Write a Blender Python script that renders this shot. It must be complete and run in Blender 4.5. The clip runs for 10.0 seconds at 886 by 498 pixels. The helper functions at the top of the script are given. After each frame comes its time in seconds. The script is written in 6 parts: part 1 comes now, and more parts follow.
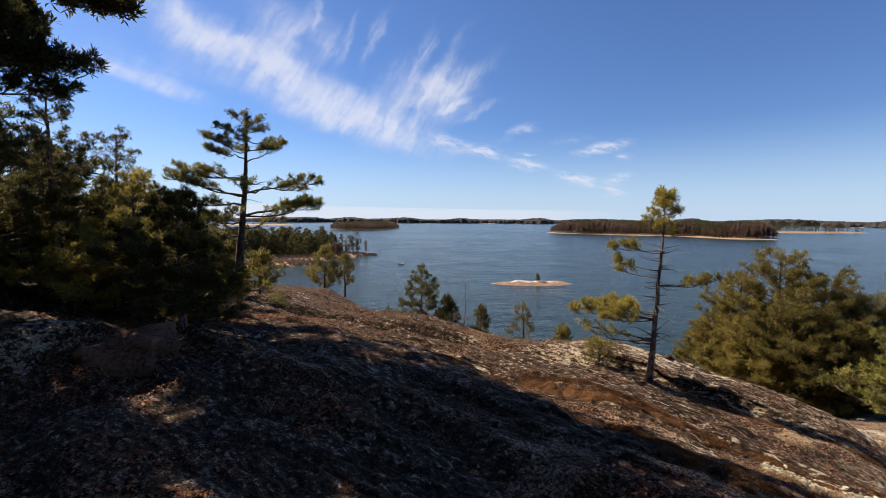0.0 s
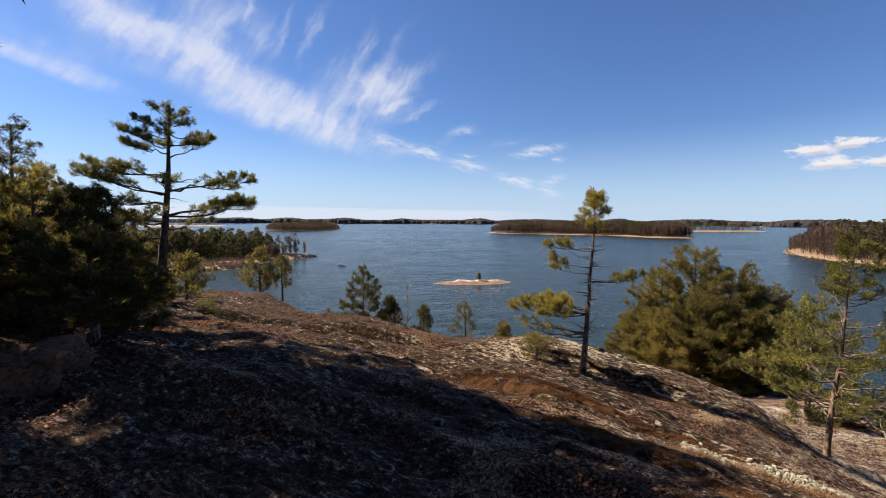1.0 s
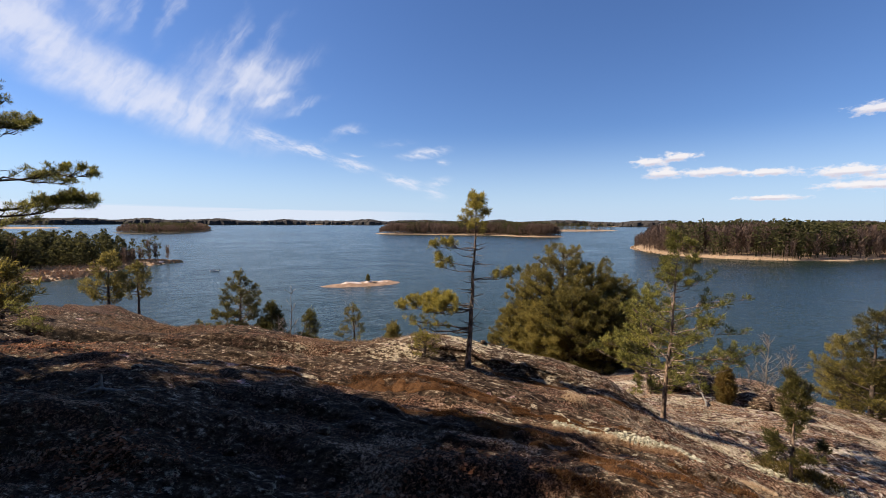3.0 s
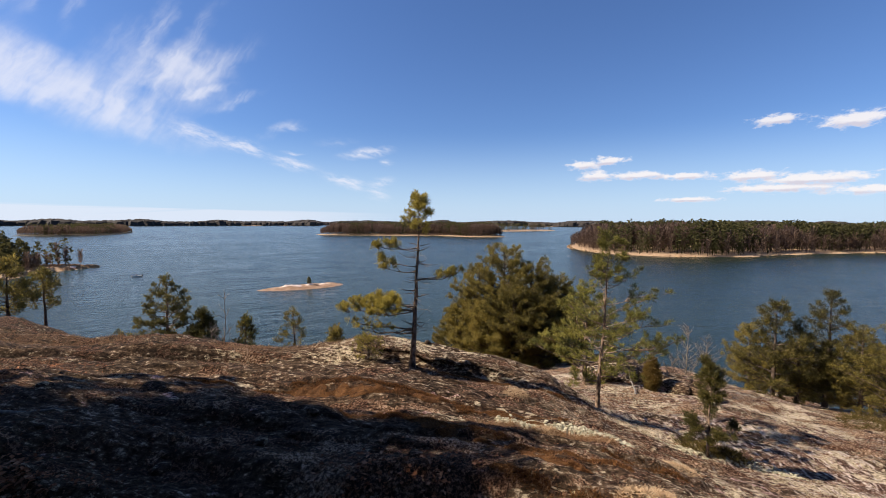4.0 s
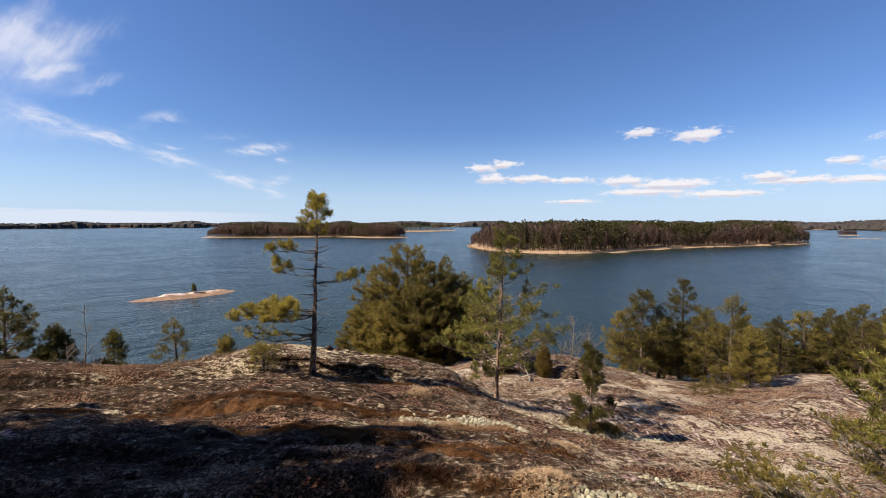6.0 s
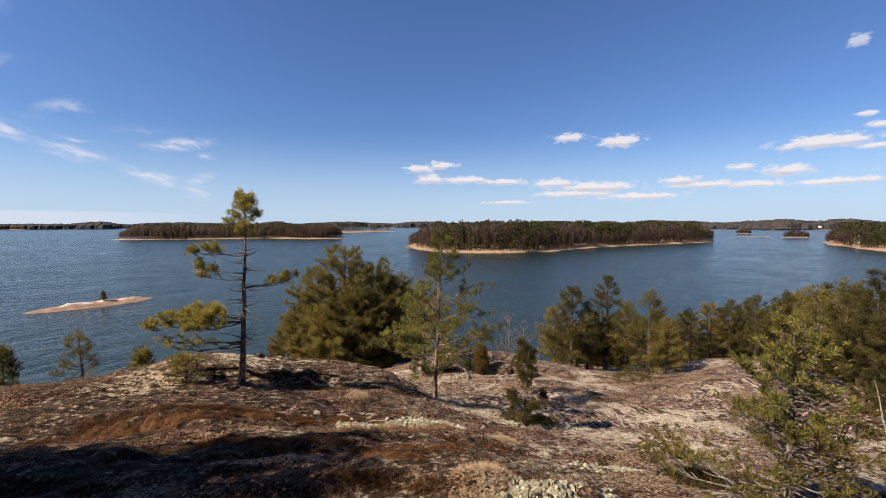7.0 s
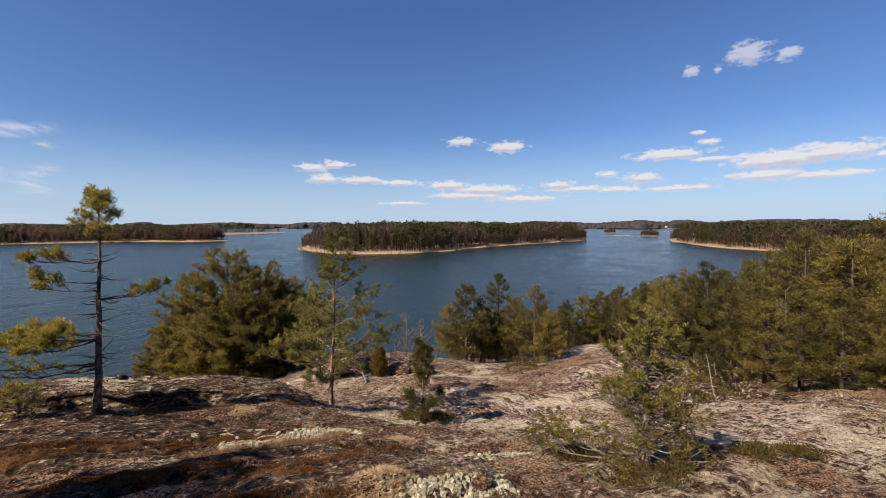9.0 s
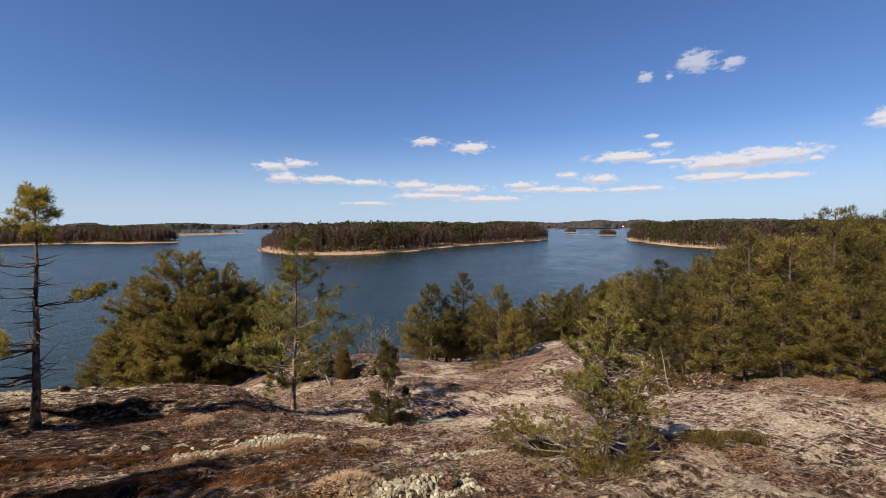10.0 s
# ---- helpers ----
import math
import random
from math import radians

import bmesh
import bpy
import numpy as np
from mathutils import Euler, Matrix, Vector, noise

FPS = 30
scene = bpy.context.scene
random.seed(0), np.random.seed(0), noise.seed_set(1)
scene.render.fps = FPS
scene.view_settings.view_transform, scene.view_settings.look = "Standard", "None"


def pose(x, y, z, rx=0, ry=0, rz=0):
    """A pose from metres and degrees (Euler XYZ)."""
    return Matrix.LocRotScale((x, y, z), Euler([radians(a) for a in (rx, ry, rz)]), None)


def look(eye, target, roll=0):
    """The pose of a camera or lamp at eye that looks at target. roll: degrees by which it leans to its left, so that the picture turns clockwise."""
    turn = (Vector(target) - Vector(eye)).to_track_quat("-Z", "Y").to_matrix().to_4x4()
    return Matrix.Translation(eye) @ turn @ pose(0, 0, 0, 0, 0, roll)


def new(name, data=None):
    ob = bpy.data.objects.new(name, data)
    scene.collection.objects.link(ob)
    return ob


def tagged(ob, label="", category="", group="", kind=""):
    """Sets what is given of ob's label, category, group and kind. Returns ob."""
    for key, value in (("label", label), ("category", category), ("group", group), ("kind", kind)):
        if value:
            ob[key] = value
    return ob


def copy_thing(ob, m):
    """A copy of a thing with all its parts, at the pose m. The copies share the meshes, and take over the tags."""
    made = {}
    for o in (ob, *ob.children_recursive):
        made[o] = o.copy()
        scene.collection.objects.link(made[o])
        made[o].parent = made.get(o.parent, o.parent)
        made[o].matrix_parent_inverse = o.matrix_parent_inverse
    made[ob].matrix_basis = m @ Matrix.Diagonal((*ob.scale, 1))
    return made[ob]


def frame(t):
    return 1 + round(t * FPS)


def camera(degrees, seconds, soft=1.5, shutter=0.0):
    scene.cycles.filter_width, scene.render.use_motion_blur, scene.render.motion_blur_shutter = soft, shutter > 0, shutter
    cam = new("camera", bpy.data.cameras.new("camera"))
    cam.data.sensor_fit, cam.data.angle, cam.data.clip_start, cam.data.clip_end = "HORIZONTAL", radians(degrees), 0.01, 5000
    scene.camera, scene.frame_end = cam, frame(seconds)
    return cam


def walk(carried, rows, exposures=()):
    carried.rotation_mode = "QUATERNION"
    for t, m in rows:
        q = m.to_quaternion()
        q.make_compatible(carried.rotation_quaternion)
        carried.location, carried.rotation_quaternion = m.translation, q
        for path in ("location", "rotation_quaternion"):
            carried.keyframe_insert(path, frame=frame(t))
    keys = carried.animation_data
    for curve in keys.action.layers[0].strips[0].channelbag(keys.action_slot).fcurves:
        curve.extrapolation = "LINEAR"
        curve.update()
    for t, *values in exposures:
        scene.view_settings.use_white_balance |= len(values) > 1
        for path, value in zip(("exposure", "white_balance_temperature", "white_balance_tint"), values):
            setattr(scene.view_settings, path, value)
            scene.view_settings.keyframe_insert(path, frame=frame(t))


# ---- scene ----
cam = camera(92.3, 10.0, 0.9)
EXPOSURE = 0.88
EYE = 18.0  # height of the lens over the sea
# seconds, metres from the first eye, then yaw, pitch and roll in degrees
ROWS = [
    (0, -0.000, 0.000, 0.000, 0.00, -3.87, 0.40),
    (0.5, 0.008, 0.003, -0.002, -3.92, -3.81, 0.37),
    (1, 0.016, 0.006, -0.005, -7.76, -3.77, 0.31),
    (1.5, 0.023, 0.009, -0.007, -11.93, -3.77, 0.29),
    (2, 0.030, 0.010, -0.008, -15.75, -3.70, 0.26),
    (2.5, 0.037, 0.011, -0.009, -19.11, -3.64, 0.29),
    (4, 0.057, 0.006, -0.008, -30.22, -3.50, 0.16),
    (4.5, 0.064, 0.003, -0.007, -33.77, -3.47, 0.12),
    (5, 0.069, -0.002, -0.006, -37.08, -3.47, 0.01),
    (6.5, 0.086, -0.019, -0.004, -46.97, -3.38, -0.15),
    (7, 0.090, -0.024, -0.003, -51.49, -3.37, -0.21),
    (7.5, 0.094, -0.028, -0.003, -55.48, -3.34, -0.26),
    (8, 0.097, -0.030, -0.001, -59.29, -3.36, -0.24),
    (8.5, 0.101, -0.032, -0.000, -62.26, -3.36, -0.28),
    (9, 0.105, -0.034, 0.001, -65.33, -3.33, -0.30),
    (9.5, 0.109, -0.036, 0.002, -67.93, -3.36, -0.35),
    (10, 0.113, -0.037, 0.003, -70.06, -3.36, -0.43),
]
walk(cam, [(t, pose(x, y, EYE + z, 90 + pitch, -roll, yaw)) for t, x, y, z, yaw, pitch, roll in ROWS],
     [(t, EXPOSURE + e) for t, e in ((0, 0.03), (2.5, 0.06), (5, 0.10), (6.5, 0.03), (7.5, -0.08), (10, -0.14))])

# ---- world, sun ----
SUN_AZ, SUN_EL = 62.0, 43.0  # degrees to the left of +y, and up


def bearing(az, r=1.0):
    """Plan position at a bearing (degrees to the left of +y) and distance from the first eye."""
    return Vector((-math.sin(radians(az)) * r, math.cos(radians(az)) * r))


sun = new("sun", bpy.data.lights.new("sun", "SUN"))
sun.data.energy, sun.data.angle, sun.data.color = 5.2, radians(0.6), (1.0, 0.85, 0.66)
sx, sy = bearing(SUN_AZ, math.cos(radians(SUN_EL)))
sun.matrix_world = look((sx * 60, sy * 60, 18 + 60 * math.sin(radians(SUN_EL))), (0, 0, 18))


class Nodes:
    """Short hand for node trees."""

    def __init__(self, tree):
        self.tree = tree
        tree.nodes.clear()

    def add(self, kind):
        return self.tree.nodes.new(kind)

    def link(self, a, b):
        self.tree.links.new(a, b)

    def put(self, socket, value):
        if hasattr(value, "links"):
            self.link(value, socket)
        else:
            socket.default_value = value

    def math(self, op, a, b=0.0, c=0.0, clamp=False):
        n = self.add("ShaderNodeMath")
        n.operation, n.use_clamp = op, clamp
        for s, v in zip(n.inputs, (a, b, c)):
            self.put(s, v)
        return n.outputs[0]

    def vec(self, op, a, b=(0, 0, 0)):
        n = self.add("ShaderNodeVectorMath")
        n.operation = op
        self.put(n.inputs[0], a)
        self.put(n.inputs[1], b)
        return n.outputs["Value"] if op in ("LENGTH", "DOT_PRODUCT", "DISTANCE") else n.outputs[0]

    def noise(self, vector, scale, detail=4.0, rough=0.55, distort=0.0):
        n = self.add("ShaderNodeTexNoise")
        self.put(n.inputs["Vector"], vector)
        for key, v in (("Scale", scale), ("Detail", detail), ("Roughness", rough), ("Distortion", distort)):
            n.inputs[key].default_value = v
        return n.outputs["Fac"]

    def step(self, value, lo, hi, a=0.0, b=1.0):
        n = self.add("ShaderNodeMapRange")
        n.interpolation_type = "SMOOTHSTEP"
        for s, v in zip(n.inputs, (value, lo, hi, a, b)):
            self.put(s, v)
        return n.outputs[0]

    def mix(self, fac, a, b):
        n = self.add("ShaderNodeMix")
        n.data_type = "RGBA"
        self.put(n.inputs[0], fac)
        self.put(n.inputs[6], a if hasattr(a, "links") else (*a, 1.0))
        self.put(n.inputs[7], b if hasattr(b, "links") else (*b, 1.0))
        return n.outputs[2]

    def ramp(self, fac, *stops):
        n = self.add("ShaderNodeValToRGB")
        e = n.color_ramp.elements
        while len(e) < len(stops):
            e.new(0.5)
        for el, (p, c) in zip(e, stops):
            el.position, el.color = p, (*c, 1.0)
        self.put(n.inputs[0], fac)
        return n.outputs[0]


world = bpy.data.worlds.new("sky")
scene.world = world
world.use_nodes = True
W = Nodes(world.node_tree)
sky = W.add("ShaderNodeTexSky")
sky.sky_type, sky.sun_disc, sky.sun_elevation, sky.sun_rotation = "NISHITA", False, radians(SUN_EL), radians(-SUN_AZ)
sky.altitude, sky.air_density, sky.dust_density, sky.ozone_density = 0.0, 1.0, 0.35, 2.2
way = W.add("ShaderNodeTexCoord").outputs["Generated"]
axes = W.add("ShaderNodeSeparateXYZ")
W.link(way, axes.inputs[0])
to_deg = 180 / math.pi
az = W.math("MULTIPLY", W.math("ARCTAN2", W.math("MULTIPLY", axes.outputs[0], -1.0), axes.outputs[1]), to_deg)
el = W.math("MULTIPLY", W.math("ARCSINE", axes.outputs[2]), to_deg)
flat = W.add("ShaderNodeCombineXYZ")
W.link(az, flat.inputs[0])
W.link(el, flat.inputs[1])
flat = flat.outputs[0]


def turned(angle, centre, sx, sy, source=None):
    """Sky coordinates turned by an angle about a centre, and scaled."""
    n = W.add("ShaderNodeMapping")
    n.vector_type = "TEXTURE"
    W.link(source or flat, n.inputs[0])
    n.inputs[1].default_value = (*centre, 0)
    n.inputs[2].default_value = (0, 0, radians(angle))
    n.inputs[3].default_value = (sx, sy, 1)
    return n.outputs[0]


def swirled(scale, amount, seed):
    """Sky coordinates pushed about by a soft noise."""
    n = W.add("ShaderNodeTexNoise")
    W.link(turned(0, (seed, seed), scale, scale * 0.7), n.inputs["Vector"])
    n.inputs["Scale"].default_value, n.inputs["Detail"].default_value = 1.0, 3.0
    push = W.vec("MULTIPLY", W.vec("SUBTRACT", n.outputs["Color"], (0.5, 0.5, 0.5)), (amount, amount * 0.7, 0.0))
    return W.vec("ADD", flat, push)


def strokes(rows, source, wide=1.0):
    """The sum of soft strokes: bearing, height, half length, half width, angle, strength."""
    total = None
    for a, e, ln, w, k, strong in rows:
        d = W.vec("LENGTH", W.vec("MULTIPLY", turned(k, (a, e), ln * 1.25, w * wide, source), (1, 1, 0)))
        d = W.step(d, 1.3, 0.0, 0.0, strong)
        total = d if total is None else W.math("ADD", total, d)
    return total


# small fair-weather clouds: bearing, height, half width, half height in degrees
CUMULUS = [(-100.3, 17.6, 1.9, 0.97), (-103.9, 16.9, 1.0, 0.61), (-95.1, 16.8, 0.8, 0.54), (-97.6, 16.5, 0.4, 0.24), (-116.4, 9.4, 1.6, 0.9), (-67.8, 10.8, 1.8, 0.5), (-73.8, 10.0, 2.3, 0.68), (-93.2, 8.0, 3.8, 0.6),
           (-97.2, 7.2, 2.1, 0.26), (-97.0, 9.1, 1.1, 0.32), (-95.9, 10.2, 0.8, 0.26), (-103.3, 6.7, 4.7, 0.8), (-107.3, 7.0, 4.0, 0.82), (-102.3, 5.1, 3.5, 0.5), (-106.8, 4.8, 3.4, 0.36), (-111.1, 6.4, 0.6, 0.33)]
CUMULUS += [(-51.2, 7.7, 1.9, 0.49), (-50.0, 5.9, 2.0, 0.56), (-54.6, 5.8, 3.0, 0.43), (-59.7, 5.5, 2.6, 0.37), (-66.0, 5.2, 2.6, 0.52), (-70.9, 4.6, 4.7, 0.56), (-68.6, 3.8, 4.5, 0.45), (-76.1, 3.3, 4.1, 0.41),
            (-60.0, 2.8, 2.6, 0.26), (-80.6, 5.0, 1.9, 0.44), (-83.1, 4.4, 3.3, 0.36), (-87.6, 4.2, 2.6, 0.36), (-90.3, 5.5, 2.1, 0.49), (-93.9, 4.1, 3.6, 0.34), (-86.2, 6.1, 1.5, 0.32), (-48.4, 7.3, 1.8, 0.5)]
CUMULUS = [(a, e, w * 1.3, h * 1.35) for a, e, w, h in CUMULUS]
lumps = W.math("MULTIPLY_ADD", W.noise(turned(0, (0, 0), 1.3, 0.55), 0.95, 5.0, 0.55), 1.9, -0.95)
puff = belly = None
for a, e, w, h in CUMULUS:
    d = W.math("SUBTRACT", 1.0, W.vec("LENGTH", W.vec("MULTIPLY", W.vec("SUBTRACT", flat, (a, e, 0)), (1 / w, 1 / h, 0))))
    puff = d if puff is None else W.math("MAXIMUM", puff, d)
    d = W.math("SUBTRACT", 1.0, W.vec("LENGTH", W.vec("MULTIPLY", W.vec("SUBTRACT", flat, (a, e - 0.5 * h, 0)), (1 / w, 1 / h, 0))))
    belly = d if belly is None else W.math("MAXIMUM", belly, d)
belly = W.math("SUBTRACT", belly, puff)
curls = W.math("MULTIPLY_ADD", W.noise(turned(0, (3, 1), 0.5, 0.3), 1.0, 4.0, 0.6), 0.75, -0.37)
puff = W.step(W.math("ADD", W.math("ADD", puff, curls), lumps), -0.06, 0.62)
puff = W.math("MULTIPLY", puff, W.step(el, 17.0, 9.0, 0.66, 1.0))  # the high ones are thin
# high ice cloud: a slanting veil, fibres combed out of it upwards, and a torn tail
VEIL = [(33.4, 16.4, 8.1, 1.2, 187, 0.30), (35.1, 14.8, 6.5, 1.0, 193, 0.75), (30.1, 20.2, 5.0, 2.4, 195, 0.50), (27.1, 19.9, 4.9, 1.7, 177, 0.45), (19.2, 16.5, 8.8, 2.7, 195, 0.60), (21.5, 17.6, 3.8, 1.3, 184, 0.45),
        (10.3, 12.0, 11.7, 2.0, 193, 0.85), (12.8, 15.6, 3.6, 1.5, 195, 0.45), (3.0, 14.8, 6.8, 2.5, 176, 0.75), (0.8, 17.8, 5.6, 1.8, 173, 0.42), (21.1, 22.6, 5.1, 3.4, 227, 0.42), (14.9, 21.8, 3.4, 1.7, 247, 0.25), (32.4, 23.0, 2.9, 2.3, 226, 0.35)]
FIBRES = [(16.2, 24.0, 2.1, 0.4, 100, 0.40), (12.4, 22.1, 3.1, 0.51, 114, 0.55), (8.9, 22.1, 3.8, 0.68, 119, 0.60), (2.7, 20.7, 3.7, 0.74, 112, 0.50), (-1.0, 20.7, 4.3, 0.8, 126, 0.45), (-4.0, 18.5, 4.4, 1.03, 145, 0.35),
          (-1.3, 14.8, 2.6, 0.34, 157, 0.60), (-4.8, 14.3, 3.3, 0.46, 154, 0.45), (-9.5, 11.4, 2.7, 0.51, 157, 0.50), (14.9, 20.9, 2.9, 0.8, 119, 0.35), (6.3, 19.0, 3.6, 0.91, 145, 0.30), (18.2, 22.6, 3.5, 0.91, 126, 0.35)]
TAIL = [(-1.1, 10.1, 3.2, 0.91, 198, 0.5), (-5.6, 9.0, 2.3, 0.74, 192, 0.8), (-10.8, 7.3, 3.0, 0.74, 190, 0.75), (-17.4, 5.3, 2.7, 0.8, 193, 0.8), (-21.6, 3.8, 1.7, 0.86, 199, 0.6), (-10.8, 8.6, 1.5, 0.23, 184, 0.6),
        (-20.1, 9.0, 3.3, 0.63, 171, 0.85), (-22.2, 5.4, 1.6, 0.57, 174, 0.7), (-16.4, 10.2, 2.8, 0.57, 179, 0.3), (-22.8, 7.9, 1.0, 0.46, 191, 0.6), (-10.7, 11.6, 2.2, 0.51, 178, 0.35)]
soft = swirled(4.0, 3.4, 3)
fine = swirled(2.0, 1.1, 8)
comb = W.noise(turned(118, (3, 5), 9.0, 1.7, soft), 1.0, 3.0, 0.5)
wisp = W.noise(turned(125, (7, 3), 4.5, 0.55, fine), 1.0, 3.0, 0.6)
drawn = W.noise(turned(194, (1, 6), 8.0, 3.2, soft), 1.0, 3.0, 0.5)
weave = W.math("ADD", W.math("MULTIPLY_ADD", comb, 1.3, W.math("MULTIPLY", wisp, 0.55)), W.math("MULTIPLY_ADD", drawn, 1.3, -1.02))
veil_ = W.math("MULTIPLY", strokes(VEIL, soft, 1.35), W.math("MAXIMUM", W.math("MULTIPLY_ADD", weave, 1.0, 0.30), 0.08))
hair = W.math("MULTIPLY", strokes(FIBRES, soft, 1.5), W.math("MULTIPLY_ADD", wisp, 1.3, 0.0))
torn = W.noise(turned(14, (2, 0), 2.2, 0.6, fine), 1.0, 6.0, 0.66)
tail = W.math("MULTIPLY", strokes(TAIL, fine, 1.3), W.math("MULTIPLY_ADD", torn, 3.4, -0.95))
ice = W.math("ADD", W.math("ADD", veil_, hair), W.math("MAXIMUM", tail, 0.0))
ice = W.math("MULTIPLY", W.step(ice, 0.0, 1.0), 0.74, clamp=True)
# the pale bank over the horizon, with thin layers
layer = W.noise(turned(0.6, (0, 0), 14.0, 0.35), 1.0, 3.0)
bank = W.math("MULTIPLY", W.step(W.math("MULTIPLY_ADD", layer, 0.5, el), W.math("MULTIPLY_ADD", az, 0.013, 1.9), W.math("MULTIPLY_ADD", az, 0.013, 1.65)), W.step(az, -27.0, -8.0))
LAYERS = [(4.0, 2.35, 12.0, 0.10, 177, 0.9), (-8.0, 2.05, 13.0, 0.13, 176, 1.0), (2.0, 1.75, 9.0, 0.06, 178, 0.6)]
bank = W.math("MULTIPLY", bank, W.math("MULTIPLY_ADD", strokes(LAYERS, flat), -0.42, 0.5))
cover = W.math("MAXIMUM", W.math("MAXIMUM", ice, W.math("MULTIPLY", puff, 0.9)), bank)
blue = W.add("ShaderNodeMix")
blue.data_type, blue.blend_type = "RGBA", "MULTIPLY"
blue.inputs[0].default_value = 1.0
W.link(sky.outputs[0], blue.inputs[6])
blue.inputs[7].default_value = (0.73, 0.94, 1.33, 1.0)
haze = W.math("MULTIPLY", W.step(el, 12.5, -3.0), 0.84)
low = W.mix(haze, blue.outputs[2], (6.3, 8.0, 10.4))
white = W.mix(W.step(W.math("MULTIPLY_ADD", W.noise(turned(0, (0, 0), 1.6, 0.6), 1.0, 4.0, 0.55), 1.2, W.math("SUBTRACT", belly, 0.6)), -0.25, 0.35), (10.0, 9.5, 9.5), (7.2, 6.7, 7.5))
white = W.mix(puff, (8.8, 8.9, 9.9), white)
veil = W.mix(cover, low, white)
bg = W.add("ShaderNodeBackground")
W.link(veil, bg.inputs[0])
bg.inputs[1].default_value = 0.05
W.link(bg.outputs[0], W.add("ShaderNodeOutputWorld").inputs[0])

# ---- materials ----
def material(name):
    m = bpy.data.materials.new(name)
    m.use_nodes = True
    return m, Nodes(m.node_tree)


def finish(N, colour, rough=0.8, bump=None, strength=0.3, distance=0.02, through_light=None, specular=0.3, shift=None):
    """A principled surface with an optional bump and a share of light let through (leaves)."""
    b = N.add("ShaderNodeBsdfPrincipled")
    N.put(b.inputs["Base Color"], colour if hasattr(colour, "links") else (*colour, 1.0))
    N.put(b.inputs["Roughness"], rough)
    b.inputs["Specular IOR Level"].default_value = specular
    if bump is not None:
        n = N.add("ShaderNodeBump")
        n.inputs["Strength"].default_value, n.inputs["Distance"].default_value = strength, distance
        N.put(n.inputs["Height"], bump)
        N.link(n.outputs[0], b.inputs["Normal"])
    shader = b.outputs[0]
    if through_light:
        tr = N.add("ShaderNodeBsdfTranslucent")
        N.put(tr.inputs[0], colour)
        mx = N.add("ShaderNodeMixShader")
        mx.inputs[0].default_value = through_light
        N.link(shader, mx.inputs[1])
        N.link(tr.outputs[0], mx.inputs[2])
        shader = mx.outputs[0]
    N.link(shader, N.add("ShaderNodeOutputMaterial").inputs[0])


def place(N):
    return N.add("ShaderNodeNewGeometry").outputs["Position"]


def island_random(N):
    return N.add("ShaderNodeNewGeometry").outputs["Random Per Island"]


def object_random(N):
    return N.add("ShaderNodeObjectInfo").outputs["Random"]


def needles(name, dark, mid, light):
    m, N = material(name)
    r = N.math("MULTIPLY_ADD", island_random(N), 0.55, N.math("MULTIPLY", N.noise(place(N), 1.6, 3.0), 0.55))
    r = N.math("MULTIPLY_ADD", object_random(N), 0.30, N.math("SUBTRACT", r, 0.15))
    finish(N, N.ramp(r, (0.1, dark), (0.5, mid), (0.9, light)), 0.55, through_light=0.46, specular=0.25)
    return m


M_NEEDLE = needles("pine_needles", (0.034, 0.030, 0.009), (0.225, 0.188, 0.042), (0.48, 0.395, 0.095))
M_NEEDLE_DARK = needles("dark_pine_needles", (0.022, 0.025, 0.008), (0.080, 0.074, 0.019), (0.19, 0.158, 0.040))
M_NEEDLE_MID = needles("olive_pine_needles", (0.026, 0.025, 0.008), (0.150, 0.124, 0.032), (0.37, 0.285, 0.072))
# shaded copy of the olive needles: their shade is put into the colour
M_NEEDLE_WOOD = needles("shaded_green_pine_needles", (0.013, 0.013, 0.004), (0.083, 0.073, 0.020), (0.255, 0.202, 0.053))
M_NEEDLE_FRESH = needles("fresh_green_pine_needles", (0.034, 0.036, 0.010), (0.190, 0.178, 0.042), (0.46, 0.41, 0.105))
# darkest copy: thicket shade put into the colour; sapling and brow pines share it
M_NEEDLE_DEEP = needles("deep_green_shaded_pine_needles", (0.011, 0.012, 0.005), (0.056, 0.054, 0.016), (0.155, 0.130, 0.036))
M_JUNIPER = needles("juniper_needles", (0.055, 0.045, 0.014), (0.14, 0.100, 0.028), (0.24, 0.155, 0.05))

m, N = material("pine_bark")
p = place(N)
grain = N.noise(N.vec("MULTIPLY", p, (1, 1, 0.35)), 38.0, 4.0, 0.6)
age = N.noise(p, 3.0, 3.0)
bark = N.mix(N.step(age, 0.40, 0.56), N.ramp(grain, (0.36, (0.016, 0.012, 0.010)), (0.62, (0.16, 0.13, 0.11))), N.ramp(grain, (0.36, (0.04, 0.024, 0.015)), (0.62, (0.29, 0.20, 0.145))))
finish(N, bark, 0.9, grain, 0.7, 0.02)
M_BARK = m

# darker copy of the bark, with shade put into its colour
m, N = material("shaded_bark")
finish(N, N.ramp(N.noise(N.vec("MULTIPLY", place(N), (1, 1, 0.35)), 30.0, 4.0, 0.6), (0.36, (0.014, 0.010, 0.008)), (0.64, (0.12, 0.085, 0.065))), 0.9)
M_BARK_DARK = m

m, N = material("dead_wood")
grain = N.noise(N.vec("MULTIPLY", place(N), (1, 1, 0.3)), 40.0, 4.0)
finish(N, N.ramp(grain, (0.3, (0.07, 0.06, 0.05)), (0.7, (0.26, 0.23, 0.20))), 0.85, grain, 0.5, 0.01)
M_DEAD = m

m, N = material("bare_twigs")
finish(N, N.ramp(island_random(N), (0.0, (0.10, 0.075, 0.055)), (1.0, (0.24, 0.19, 0.15))), 0.85)
M_TWIG = m

